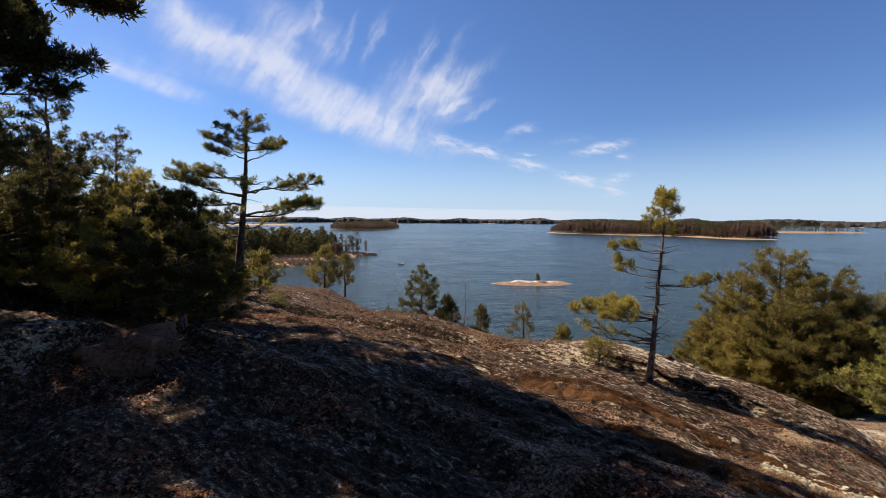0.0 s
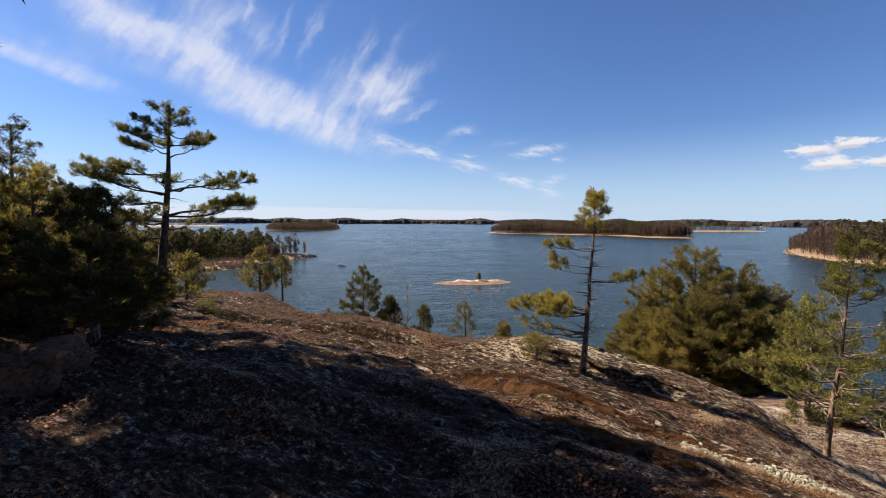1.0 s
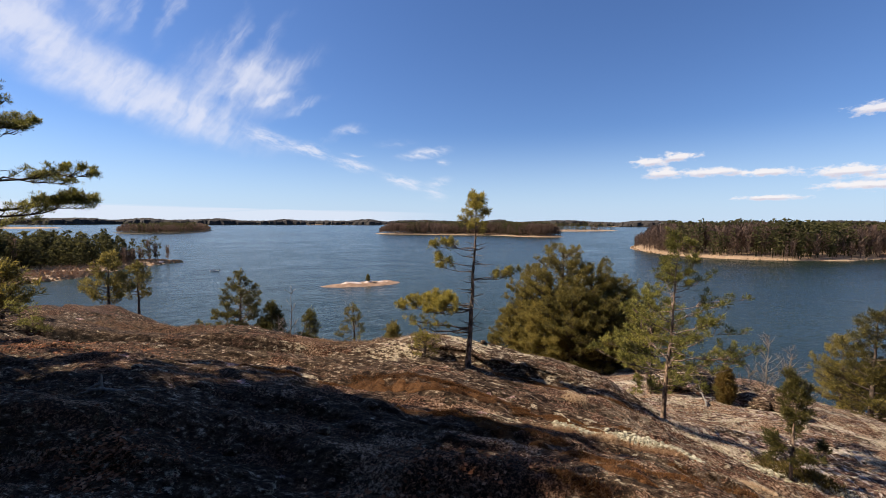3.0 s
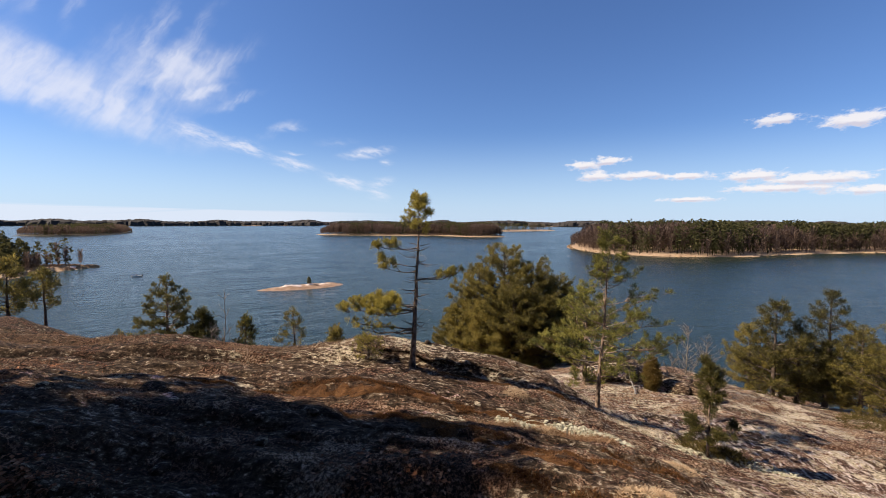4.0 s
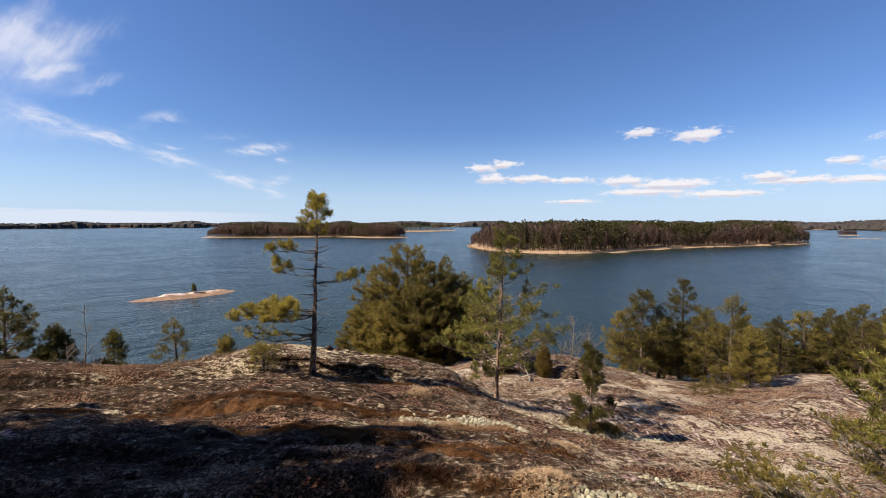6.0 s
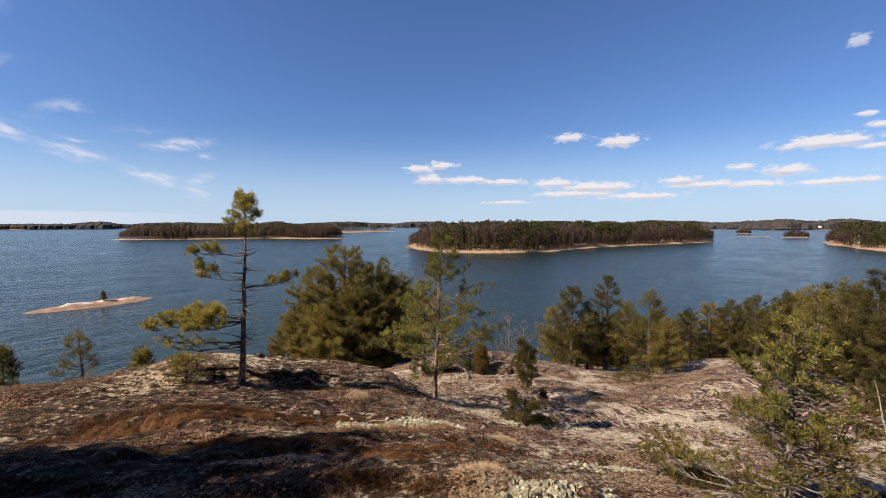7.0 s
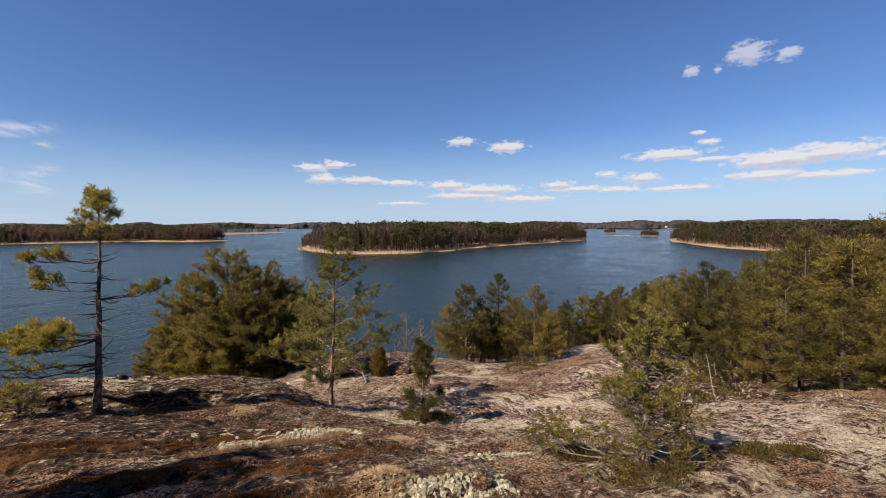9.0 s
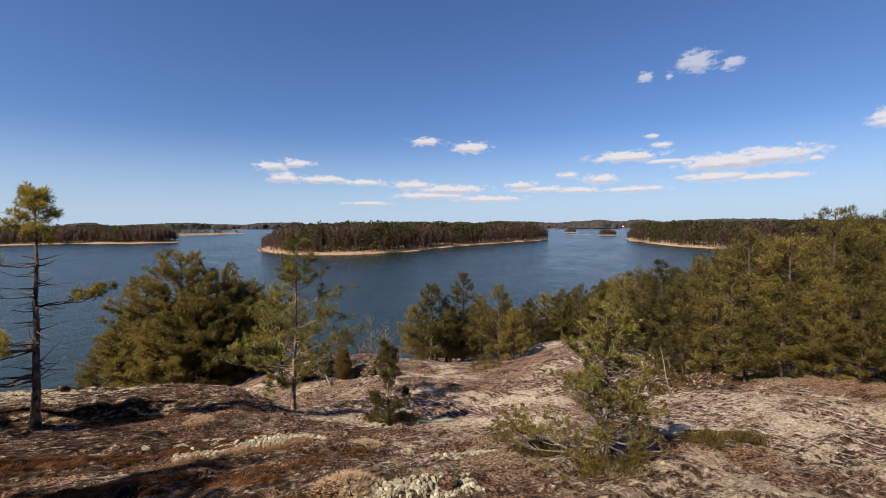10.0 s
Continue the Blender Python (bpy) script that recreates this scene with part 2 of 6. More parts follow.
# bedrock with crusts of lichen, needle litter and dry moss, banded along the grain of the rock
m, N = material("bedrock")
p = place(N)
band = N.add("ShaderNodeCombineXYZ")
N.link(N.math("MULTIPLY", N.vec("DOT_PRODUCT", p, (0.82, -0.57, 0.0)), 0.60), band.inputs[0])
N.link(N.vec("DOT_PRODUCT", p, (0.57, 0.82, 0.0)), band.inputs[1])
N.link(N.math("MULTIPLY", N.vec("DOT_PRODUCT", p, (0.0, 0.0, 1.0)), 1.3), band.inputs[2])
q = band.outputs[0]
fine = N.math("MULTIPLY_ADD", N.noise(p, 30.0, 7.0, 0.80), 1.3, -0.15)
mid = N.noise(q, 9.0, 7.0, 0.72)
big = N.noise(q, 1.3, 5.0, 0.62)
wide = N.noise(N.vec("ADD", p, (31, 7, 3)), 0.33, 3.0, 0.55)
masks = []
for kind in ("lay", "growth", "bare"):  # where litter, lichen, bare rock and painted-in shade lie on the hill
    n = N.add("ShaderNodeAttribute")
    n.attribute_name = kind
    split = N.add("ShaderNodeSeparateColor")
    N.link(n.outputs["Color"], split.inputs[0])
    masks += list(split.outputs)
east, west, brow, knob, crown_shade, mats, dome, pinks, dark_shade = masks
long = N.vec("MULTIPLY", q, (0.80, 1.15, 1.0))
# dark stone with white crystals and specks of crust
grains = N.math("MULTIPLY_ADD", N.noise(long, 17.0, 5.0, 0.68), 1.2, -0.10)
# one spot: naturally dark rock, with the tree shadow also put into its colour
f = N.math("MULTIPLY_ADD", dark_shade, -0.026, N.math("MULTIPLY_ADD", west, -0.028, N.math("MULTIPLY_ADD", fine, 0.40, N.math("MULTIPLY", grains, 0.60))))
stone = N.ramp(f, (0.40, (0.012, 0.006, 0.003)), (0.48, (0.066, 0.040, 0.022)), (0.55, (0.150, 0.104, 0.066)), (0.582, (0.33, 0.255, 0.180)), (0.63, (0.74, 0.61, 0.45)))
ruddy = N.ramp(f, (0.40, (0.026, 0.012, 0.010)), (0.48, (0.130, 0.073, 0.053)), (0.56, (0.285, 0.172, 0.128)), (0.585, (0.54, 0.41, 0.33)), (0.625, (0.86, 0.72, 0.62)))
tint = N.math("MULTIPLY", N.step(N.noise(N.vec("ADD", q, (3, 17, 1)), 1.9, 4.0), 0.40, 0.52), N.math("MULTIPLY_ADD", east, 0.8, 0.2))
stone = N.mix(tint, stone, ruddy)
pinkish = N.noise(N.vec("ADD", q, (13, 4, 9)), 2.4, 7.0, 0.66)
pinkish = N.math("MULTIPLY_ADD", pinks, 0.22, pinkish)
pinkish = N.step(pinkish, 0.635, 0.655)
stone = N.mix(pinkish, stone, N.ramp(fine, (0.40, (0.16, 0.085, 0.078)), (0.50, (0.46, 0.29, 0.27)), (0.60, (0.78, 0.58, 0.55))))
# rosettes and patches of pale lichen, crisp at their rims
spots = N.math("MULTIPLY_ADD", N.noise(N.vec("ADD", long, (5, 5, 5)), 13.0, 7.0, 0.72), 0.75, N.math("MULTIPLY", N.noise(N.vec("ADD", q, (9, 2, 5)), 1.4, 3.0), 0.45))
# fewer pale crusts where the tree shade lies, so that it reads darker
lean = N.math("MULTIPLY_ADD", dark_shade, 0.03, N.math("MULTIPLY_ADD", crown_shade, 0.055, N.math("MULTIPLY_ADD", east, -0.022, N.math("MULTIPLY_ADD", knob, -0.055, N.math("MULTIPLY_ADD", west, 0.035, 0.666)))))
crust = N.step(spots, lean, N.math("ADD", lean, 0.010))
# the grain of the east slope
drawn_ = N.add("ShaderNodeCombineXYZ")
N.link(N.math("MULTIPLY", N.vec("DOT_PRODUCT", p, (0.58, 0.815, 0.0)), 3.4), drawn_.inputs[0])
N.link(N.math("MULTIPLY", N.vec("DOT_PRODUCT", p, (0.815, -0.58, 0.0)), 10.5), drawn_.inputs[1])
N.link(N.math("MULTIPLY", N.vec("DOT_PRODUCT", p, (0.0, 0.0, 1.0)), 3.0), drawn_.inputs[2])
field = N.math("MULTIPLY_ADD", mid, 0.30, N.math("MULTIPLY", N.noise(drawn_.outputs[0], 0.50, 9.0, 0.68), 0.70))
drift = N.noise(N.vec("ADD", p, (7, 1, 2)), 0.9, 3.0, 0.5)
field = N.math("MULTIPLY_ADD", drift, 0.30, N.math("ADD", field, -0.15))
field = N.math("MULTIPLY_ADD", mats, 0.080, field)
quilt = N.math("MULTIPLY", N.step(field, 0.534, 0.542), east)
lichen = N.ramp(N.math("MULTIPLY_ADD", fine, 0.6, N.math("MULTIPLY", mid, 0.4)), (0.40, (0.10, 0.07, 0.042)), (0.455, (0.46, 0.37, 0.25)), (0.52, (0.72, 0.61, 0.44)), (0.60, (0.92, 0.82, 0.63)))
pale = N.math("MAXIMUM", crust, quilt)
stone = N.mix(N.math("MULTIPLY", pale, 0.94), stone, lichen)
# white flecks
fleck = N.step(N.math("MULTIPLY_ADD", drift, 0.16, N.noise(drawn_.outputs[0], 1.55, 5.0, 0.62)), 0.630, 0.648)
stone = N.mix(N.math("MULTIPLY", fleck, N.math("MULTIPLY_ADD", dome, 0.45, N.math("MULTIPLY", east, 0.5))), stone, N.ramp(fine, (0.42, (0.40, 0.29, 0.24)), (0.50, (0.74, 0.62, 0.54)), (0.58, (0.92, 0.83, 0.76))))
# needle litter and brown soil
dirt = N.math("ADD", N.math("MULTIPLY_ADD", mid, 0.5, N.math("MULTIPLY", big, 0.62)), N.math("MULTIPLY_ADD", wide, 0.22, N.math("MULTIPLY_ADD", knob, -0.10, N.math("MULTIPLY_ADD", brow, 0.062, N.math("MULTIPLY_ADD", N.math("MULTIPLY_ADD", crown_shade, -0.35, dome), -0.075, N.math("MULTIPLY_ADD", east, 0.050, -0.124))))))
soil = N.step(dirt, 0.592, 0.622)
grit = N.math("MULTIPLY_ADD", N.noise(p, 40.0, 6.0, 0.82), 1.35, -0.175)
hue = N.noise(N.vec("ADD", q, (11, 0, 4)), 2.2, 4.0, 0.6)
litter = N.ramp(N.math("MULTIPLY_ADD", grit, 0.72, N.math("MULTIPLY", mid, 0.28)), (0.40, (0.008, 0.004, 0.003)), (0.47, (0.060, 0.026, 0.014)), (0.52, (0.160, 0.074, 0.040)), (0.56, (0.33, 0.178, 0.11)), (0.60, (0.62, 0.44, 0.32)))
straw = N.ramp(grit, (0.40, (0.045, 0.022, 0.012)), (0.48, (0.28, 0.155, 0.088)), (0.53, (0.46, 0.29, 0.18)), (0.60, (0.80, 0.60, 0.44)))
# dark litter, west and hilltop; the tree shade there is put into its colour
litter = N.mix(N.math("MULTIPLY", N.math("MAXIMUM", west, crown_shade), 0.65), litter, N.ramp(grit, (0.42, (0.010, 0.006, 0.004)), (0.52, (0.075, 0.036, 0.020)), (0.60, (0.26, 0.125, 0.07))))
litter = N.mix(N.math("MULTIPLY", N.step(N.math("MULTIPLY_ADD", east, 0.07, hue), 0.50, 0.58), N.math("MULTIPLY_ADD", west, -0.75, 1.0)), litter, straw)
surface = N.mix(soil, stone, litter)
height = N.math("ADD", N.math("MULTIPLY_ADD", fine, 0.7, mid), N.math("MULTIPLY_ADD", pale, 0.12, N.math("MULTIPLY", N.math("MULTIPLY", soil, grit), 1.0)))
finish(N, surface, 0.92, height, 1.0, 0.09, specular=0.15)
M_ROCK = m

m, N = material("sea_water")
p = place(N)
far_wave = N.noise(N.vec("MULTIPLY", p, (0.55, 1.0, 1.0)), 0.35, 4.0, 0.6)
near_wave = N.noise(N.vec("MULTIPLY", p, (0.7, 1.0, 1.0)), 1.6, 3.0, 0.6)
patch = N.noise(N.vec("MULTIPLY", p, (0.4, 1.0, 1.0)), 0.012, 4.0, 0.6, 0.5)
gust = N.noise(N.vec("ADD", N.vec("MULTIPLY", p, (0.7, 1.0, 1.0)), (40, 9, 0)), 0.07, 6.0, 0.68)
b = N.add("ShaderNodeBsdfPrincipled")
N.put(b.inputs["Base Color"], N.mix(N.step(patch, 0.35, 0.65), (0.010, 0.019, 0.014), (0.018, 0.029, 0.022)))
N.put(b.inputs["Roughness"], N.math("MULTIPLY_ADD", patch, 0.12, N.math("MULTIPLY", gust, 0.28)))
b.inputs["IOR"].default_value = 1.33
b.inputs["Specular IOR Level"].default_value = 0.4
n = N.add("ShaderNodeBump")
n.inputs["Strength"].default_value, n.inputs["Distance"].default_value = 0.55, 0.7
N.link(N.math("MULTIPLY_ADD", gust, 2.0, N.math("MULTIPLY_ADD", near_wave, 0.35, far_wave)), n.inputs["Height"])
N.link(n.outputs[0], b.inputs["Normal"])
N.link(b.outputs[0], N.add("ShaderNodeOutputMaterial").inputs[0])
M_SEA = m


def mottled(name, a, b, scale, rough=0.9, strength=0.4, distance=0.1):
    m, N = material(name)
    p = place(N)
    f = N.math("MULTIPLY_ADD", N.noise(p, scale, 5.0, 0.65), 0.7, N.math("MULTIPLY", N.noise(p, scale * 0.13, 3.0), 0.3))
    finish(N, N.ramp(f, (0.35, a), (0.65, b)), rough, f, strength, distance)
    return m


def varied(name, *stops, light=0.0):
    m, N = material(name)
    r = N.math("MULTIPLY_ADD", island_random(N), 0.7, N.math("MULTIPLY", N.noise(place(N), 0.05, 3.0), 0.3))
    finish(N, N.ramp(r, *stops), 0.85, through_light=light or None, specular=0.15)
    return m


M_SHORE = mottled("shore_rock_and_reed", (0.18, 0.115, 0.065), (0.42, 0.30, 0.20), 0.6)
M_ISLET = mottled("pale_islet_rock", (0.13, 0.075, 0.045), (0.34, 0.235, 0.165), 0.5)
M_HUMP = mottled("bare_pink_rock", (0.45, 0.35, 0.31), (0.75, 0.64, 0.58), 0.7)
M_FLOOR = mottled("forest_floor", (0.03, 0.025, 0.015), (0.09, 0.07, 0.045), 0.8)
M_WOODS = varied("far_conifers", (0.1, (0.048, 0.047, 0.019)), (0.6, (0.070, 0.067, 0.027)), (0.95, (0.10, 0.090, 0.036)), light=0.5)
M_BARE = varied("far_bare_trees", (0.1, (0.078, 0.050, 0.039)), (0.6, (0.115, 0.076, 0.059)), (0.95, (0.22, 0.165, 0.135)), light=0.5)
M_FAR = varied("distant_woods", (0.1, (0.030, 0.027, 0.026)), (0.9, (0.052, 0.046, 0.043)))
M_REED = varied("dry_reeds", (0.1, (0.24, 0.145, 0.075)), (0.9, (0.44, 0.31, 0.19)))
M_LICHEN = varied("pale_reindeer_lichen", (0.1, (0.17, 0.155, 0.105)), (0.6, (0.37, 0.34, 0.25)), (0.95, (0.56, 0.52, 0.40)), light=0.15)
M_MOSS = varied("dry_brown_moss", (0.1, (0.05, 0.021, 0.008)), (0.6, (0.16, 0.072, 0.027)), (0.95, (0.33, 0.18, 0.075)), light=0.3)
M_GRASS = varied("dry_grass", (0.1, (0.16, 0.085, 0.042)), (0.6, (0.29, 0.175, 0.10)), (0.95, (0.42, 0.29, 0.19)), light=0.2)
M_CUSHION = mottled("moss_cushion", (0.030, 0.013, 0.005), (0.17, 0.080, 0.030), 34.0, 0.95, 0.9, 0.02)
M_LEAF = varied("fallen_leaves", (0.1, (0.05, 0.018, 0.009)), (0.6, (0.15, 0.060, 0.030)), (0.95, (0.32, 0.17, 0.10)), light=0.1)
M_RUST = varied("rusty_leaves", (0.1, (0.12, 0.042, 0.018)), (0.6, (0.30, 0.125, 0.060)), (0.95, (0.52, 0.29, 0.17)), light=0.15)
M_STREWN = mottled("leaf_strewn_rock", (0.022, 0.012, 0.007), (0.22, 0.110, 0.062), 26.0, 0.95, 0.9, 0.03)
M_HEATH = varied("crowberry_green", (0.1, (0.030, 0.024, 0.008)), (0.6, (0.088, 0.066, 0.018)), (0.95, (0.18, 0.13, 0.04)), light=0.25)
M_HULL = mottled("pale_boat_hull", (0.45, 0.46, 0.48), (0.7, 0.7, 0.7), 2.0, 0.4, 0.05, 0.01)
M_PAINT = mottled("white_painted_boards", (0.62, 0.62, 0.60), (0.8, 0.8, 0.78), 1.5, 0.6, 0.05, 0.02)
M_ROOF = mottled("dark_roof_sheet", (0.05, 0.045, 0.04), (0.10, 0.09, 0.085), 2.0, 0.6, 0.05, 0.02)
M_DARK = mottled("dark_boat_cover", (0.03, 0.035, 0.04), (0.06, 0.06, 0.07), 3.0, 0.5, 0.1, 0.01)
M_STRAW = varied("matted_straw", (0.1, (0.24, 0.15, 0.085)), (0.6, (0.46, 0.33, 0.21)), (0.95, (0.62, 0.49, 0.34)), light=0.2)

# ---- mesh helpers ----
def solid(name, verts, faces, mat, smooth=False):
    """A mesh from arrays: verts (n, 3), faces (m, 3) or (m, 4)."""
    me = bpy.data.meshes.new(name)
    verts, faces = np.asarray(verts, np.float32), np.asarray(faces, np.int32)
    k = faces.shape[1]
    me.vertices.add(len(verts))
    me.vertices.foreach_set("co", verts.ravel())
    me.loops.add(faces.size)
    me.loops.foreach_set("vertex_index", faces.ravel())
    me.polygons.add(len(faces))
    me.polygons.foreach_set("loop_start", np.arange(0, faces.size, k, dtype=np.int32))
    me.polygons.foreach_set("loop_total", np.full(len(faces), k, np.int32))
    me.polygons.foreach_set("use_smooth", np.full(len(faces), smooth))
    me.materials.append(mat)
    me.update(calc_edges=True)
    return me


def mesh_part(name, parent, verts, faces, mat, smooth=False, label="", kind=""):
    ob = new(name, solid(name, verts, faces, mat, smooth))
    ob.parent = parent
    return tagged(ob, label, "", "", kind)


def joined(pieces):
    """Joins (verts, faces) pairs of one face size."""
    vs, fs, n = [], [], 0
    for v, f in pieces:
        if len(v):
            vs.append(v)
            fs.append(np.asarray(f) + n)
            n += len(v)
    return np.concatenate(vs), np.concatenate(fs)


def unit(v):
    v = np.asarray(v, float)
    return v / (np.linalg.norm(v, axis=-1, keepdims=True) + 1e-9)


def tube(points, radii, sides=6):
    """A tapering tube along points, as quads, closed at its tip."""
    points, radii = np.asarray(points, float), np.asarray(radii, float)
    n = len(points)
    along = unit(np.gradient(points, axis=0))
    ref = np.where(np.abs(along[:, 2:3]) > 0.9, [[1.0, 0, 0]], [[0, 0, 1.0]])
    a = unit(np.cross(along, ref))
    b = np.cross(along, a)
    th = np.linspace(0, 2 * np.pi, sides, endpoint=False)
    v = points[:, None] + radii[:, None, None] * (np.cos(th)[None, :, None] * a[:, None] + np.sin(th)[None, :, None] * b[:, None])
    i, j = np.meshgrid(np.arange(n - 1), np.arange(sides), indexing="ij")
    k = (j + 1) % sides
    f = np.stack([i * sides + j, i * sides + k, (i + 1) * sides + k, (i + 1) * sides + j], -1).reshape(-1, 4)
    return v.reshape(-1, 3), f


def lattice(seed):
    return np.random.default_rng(seed).random((256, 256))


LATTICES = [lattice(s) for s in range(8)]


def value_noise(x, y, layer=0):
    """Smooth noise between -1 and 1 on a unit lattice."""
    g = LATTICES[layer % 8]
    xi, yi = np.floor(x).astype(int), np.floor(y).astype(int)
    fx, fy = x - xi, y - yi
    fx, fy = fx * fx * (3 - 2 * fx), fy * fy * (3 - 2 * fy)
    a, b = g[xi % 256, yi % 256], g[(xi + 1) % 256, yi % 256]
    c, d = g[xi % 256, (yi + 1) % 256], g[(xi + 1) % 256, (yi + 1) % 256]
    return 2 * (a * (1 - fx) * (1 - fy) + b * fx * (1 - fy) + c * (1 - fx) * fy + d * fx * fy) - 1


# ---- the hill ----
# heights under the eye along bearings (degrees left of +y), at these distances
RADII = (0.0, 2.5, 5.0, 7.5, 11.0, 17.0, 27.0)
WEST = [(180, -1.7, -1.8, -1.9, -2.0, -2.3, -2.8), (75, -1.55, -1.4, -1.3, -1.3, -1.5, -2.0), (45, -1.5, -1.35, -1.2, -1.3, -1.8, -3.0),
        (26, -1.5, -1.45, -1.46, -1.6, -2.4, -4.0), (13, -1.55, -1.55, -1.65, -2.1, -3.0, -4.85), (2, -1.6, -1.8, -1.93, -2.5, -5.5, -10.0),
        (-10, -1.62, -1.9, -2.0, -3.6, -8.0, -12.0)]
EAST = [(-22, -1.62, -1.95, -1.88, -3.9, -8.0, -12.0), (-30, -1.62, -2.05, -2.12, -4.0, -6.8, -10.0), (-42, -1.62, -2.2, -2.55, -4.3, -5.8, -8.5),
        (-51, -1.62, -2.3, -3.05, -4.0, -4.95, -7.8), (-63, -1.63, -2.55, -3.25, -3.95, -5.3, -8.8), (-75, -1.65, -2.6, -3.35, -4.05, -5.6, -9.0),
        (-87, -1.65, -2.55, -3.1, -3.55, -4.3, -8.0), (-102, -1.6, -2.3, -2.85, -3.5, -4.9, -8.0), (-117, -1.5, -2.05, -2.35, -2.9, -4.0, -7.0),
        (-180, -1.7, -1.8, -1.9, -2.0, -2.3, -2.8)]
SHORE = 95.0  # where the hill has sunk under the sea
AZ_STEPS, R_STEPS = 720, 240
table = np.array(WEST + EAST)[::-1]
r_axis = np.linspace(0, 1, R_STEPS) ** 2 * SHORE
az_axis = np.linspace(-180, 180, AZ_STEPS, endpoint=False)
shape = np.zeros((AZ_STEPS, R_STEPS))
for ia, a in enumerate(az_axis):
    knots = [-1.62] + [np.interp(a, table[:, 0], table[:, c]) for c in range(1, 7)]
    shape[ia] = np.interp(r_axis, (*RADII, 46.0, SHORE), (*knots, -19.0 if -125 < a < 8 else (-13.0 if a < 30 else -7.0), -22.0 if -125 < a < 35 else -12.0))
for _ in range(3):  # round the knots off
    shape = sum(np.roll(shape, s, 0) for s in range(-5, 6)) / 11
    pad = np.pad(shape, ((0, 0), (3, 3)), "edge")
    shape = sum(pad[:, s:s + R_STEPS] for s in range(7)) / 7


def grain_axes(x, y):
    return 0.82 * x - 0.57 * y, 0.57 * x + 0.82 * y


def ground_z(x, y):
    """Height of the hill's rock at plan positions (arrays)."""
    x, y = np.asarray(x, float), np.asarray(y, float)
    r, a = np.hypot(x, y), np.degrees(np.arctan2(-x, y))
    fa = (a + 180) / 360 * AZ_STEPS
    fr = np.sqrt(np.clip(r / SHORE, 0, 0.9999)) * (R_STEPS - 1)
    ia, ir = np.floor(fa).astype(int), np.floor(fr).astype(int)
    ta, tr = fa - ia, fr - ir
    i2, j2 = (ia + 1) % AZ_STEPS, np.minimum(ir + 1, R_STEPS - 1)
    ia = ia % AZ_STEPS
    z = (shape[ia, ir] * (1 - ta) + shape[i2, ir] * ta) * (1 - tr) + (shape[ia, j2] * (1 - ta) + shape[i2, j2] * ta) * tr
    # ledges run with the grain of the rock
    u, v = 0.82 * x - 0.57 * y, 0.57 * x + 0.82 * y
    wob = value_noise(x * 0.5, y * 0.5, 0)
    ledge = value_noise(u * 0.28 + 0.4 * wob, v * 1.1 + 0.6 * wob, 1)
    ledge = np.tanh(9.0 * ledge)
    step = value_noise(u * 0.5 + 9.3, v * 2.6 + 0.5 * wob, 7)
    calm = 1.0 - 0.6 * np.clip((0.95 * x - 0.31 * y - 1.6) / 3.9, 0, 1)  # the east slope is smoother
    z = z + calm * (0.032 * np.tanh(9.0 * step) + 0.016 * np.tanh(9.0 * value_noise(u * 1.1 + 3.3, v * 5.5 + 0.8 * wob, 2)))
    # the knob by the slim pine, undercut along its near side
    ku, kv = grain_axes(x - 3.45, y - 7.1)
    z = z + np.interp(a, (-54, -48, -44, -40, -36, -30, -24, -21, -18, -15, -12, -9, -6, 0), (0, 0.12, 0.22, 0.16, 0.09, 0.04, 0.03, 0.0, -0.12, -0.15, -0.15, -0.10, -0.05, 0)) * np.exp(-((r - 7.4) / 1.2) ** 2)
    lip = np.clip((kv + 1.14 + 0.10 * wob) / 0.55, 0, 1) ** 0.55
    z = z + np.exp(-(ku / 2.0) ** 4) * (0.15 * lip * np.exp(-(np.clip(kv + 0.4, 0, 9) / 0.8) ** 2) - 0.17 * np.exp(-((kv + 1.26 + 0.10 * wob) / 0.09) ** 2))
    # a long dark seam under the brow
    s = 0.409 * (x + 1.1) + 0.913 * (y - 7.82) + 0.05 * wob + 0.04 * (x + 1.1) ** 2
    t = 0.913 * (x + 1.1) - 0.409 * (y - 7.7)
    z = z + np.clip(np.minimum(t + 3.4, 2.6 - t) * 1.5, 0, 1) * (0.11 * np.clip(s / 0.05, 0, 1) * np.exp(-np.clip(s, 0, 9) / 1.0) - 0.20 * np.exp(-((s + 0.07) / 0.08) ** 2))
    # the near slab breaks off to the west
    across, beside = -0.89 * (x + 2.6) + 0.46 * (y - 3.3), 0.46 * (x + 2.6) + 0.89 * (y - 3.3)
    z = z - 0.14 * np.clip(across / 0.07, 0, 1) * np.clip(1 - across / 2.5, 0, 1) * np.clip(2.2 - np.abs(beside), 0, 1)
    z = z + 0.055 * calm * ledge + 0.10 * value_noise(x * 0.45, y * 0.45, 2) * np.clip(r / 5, 0.3, 2) + 0.045 * value_noise(u * 0.9, v * 2.1, 3)
    z = z + 0.022 * value_noise(u * 3.1, v * 5.3, 4) + 0.020 * value_noise(u * 7.0, v * 11.0, 5) + 0.013 * np.maximum(value_noise(x * 21.0, y * 21.0, 6), -0.2)
    return EYE + z


def spot(az, r, up=0.0):
    """The place on the hill at a bearing and distance."""
    p = bearing(az, r)
    return Vector((p.x, p.y, float(ground_z(p.x, p.y)) + up))


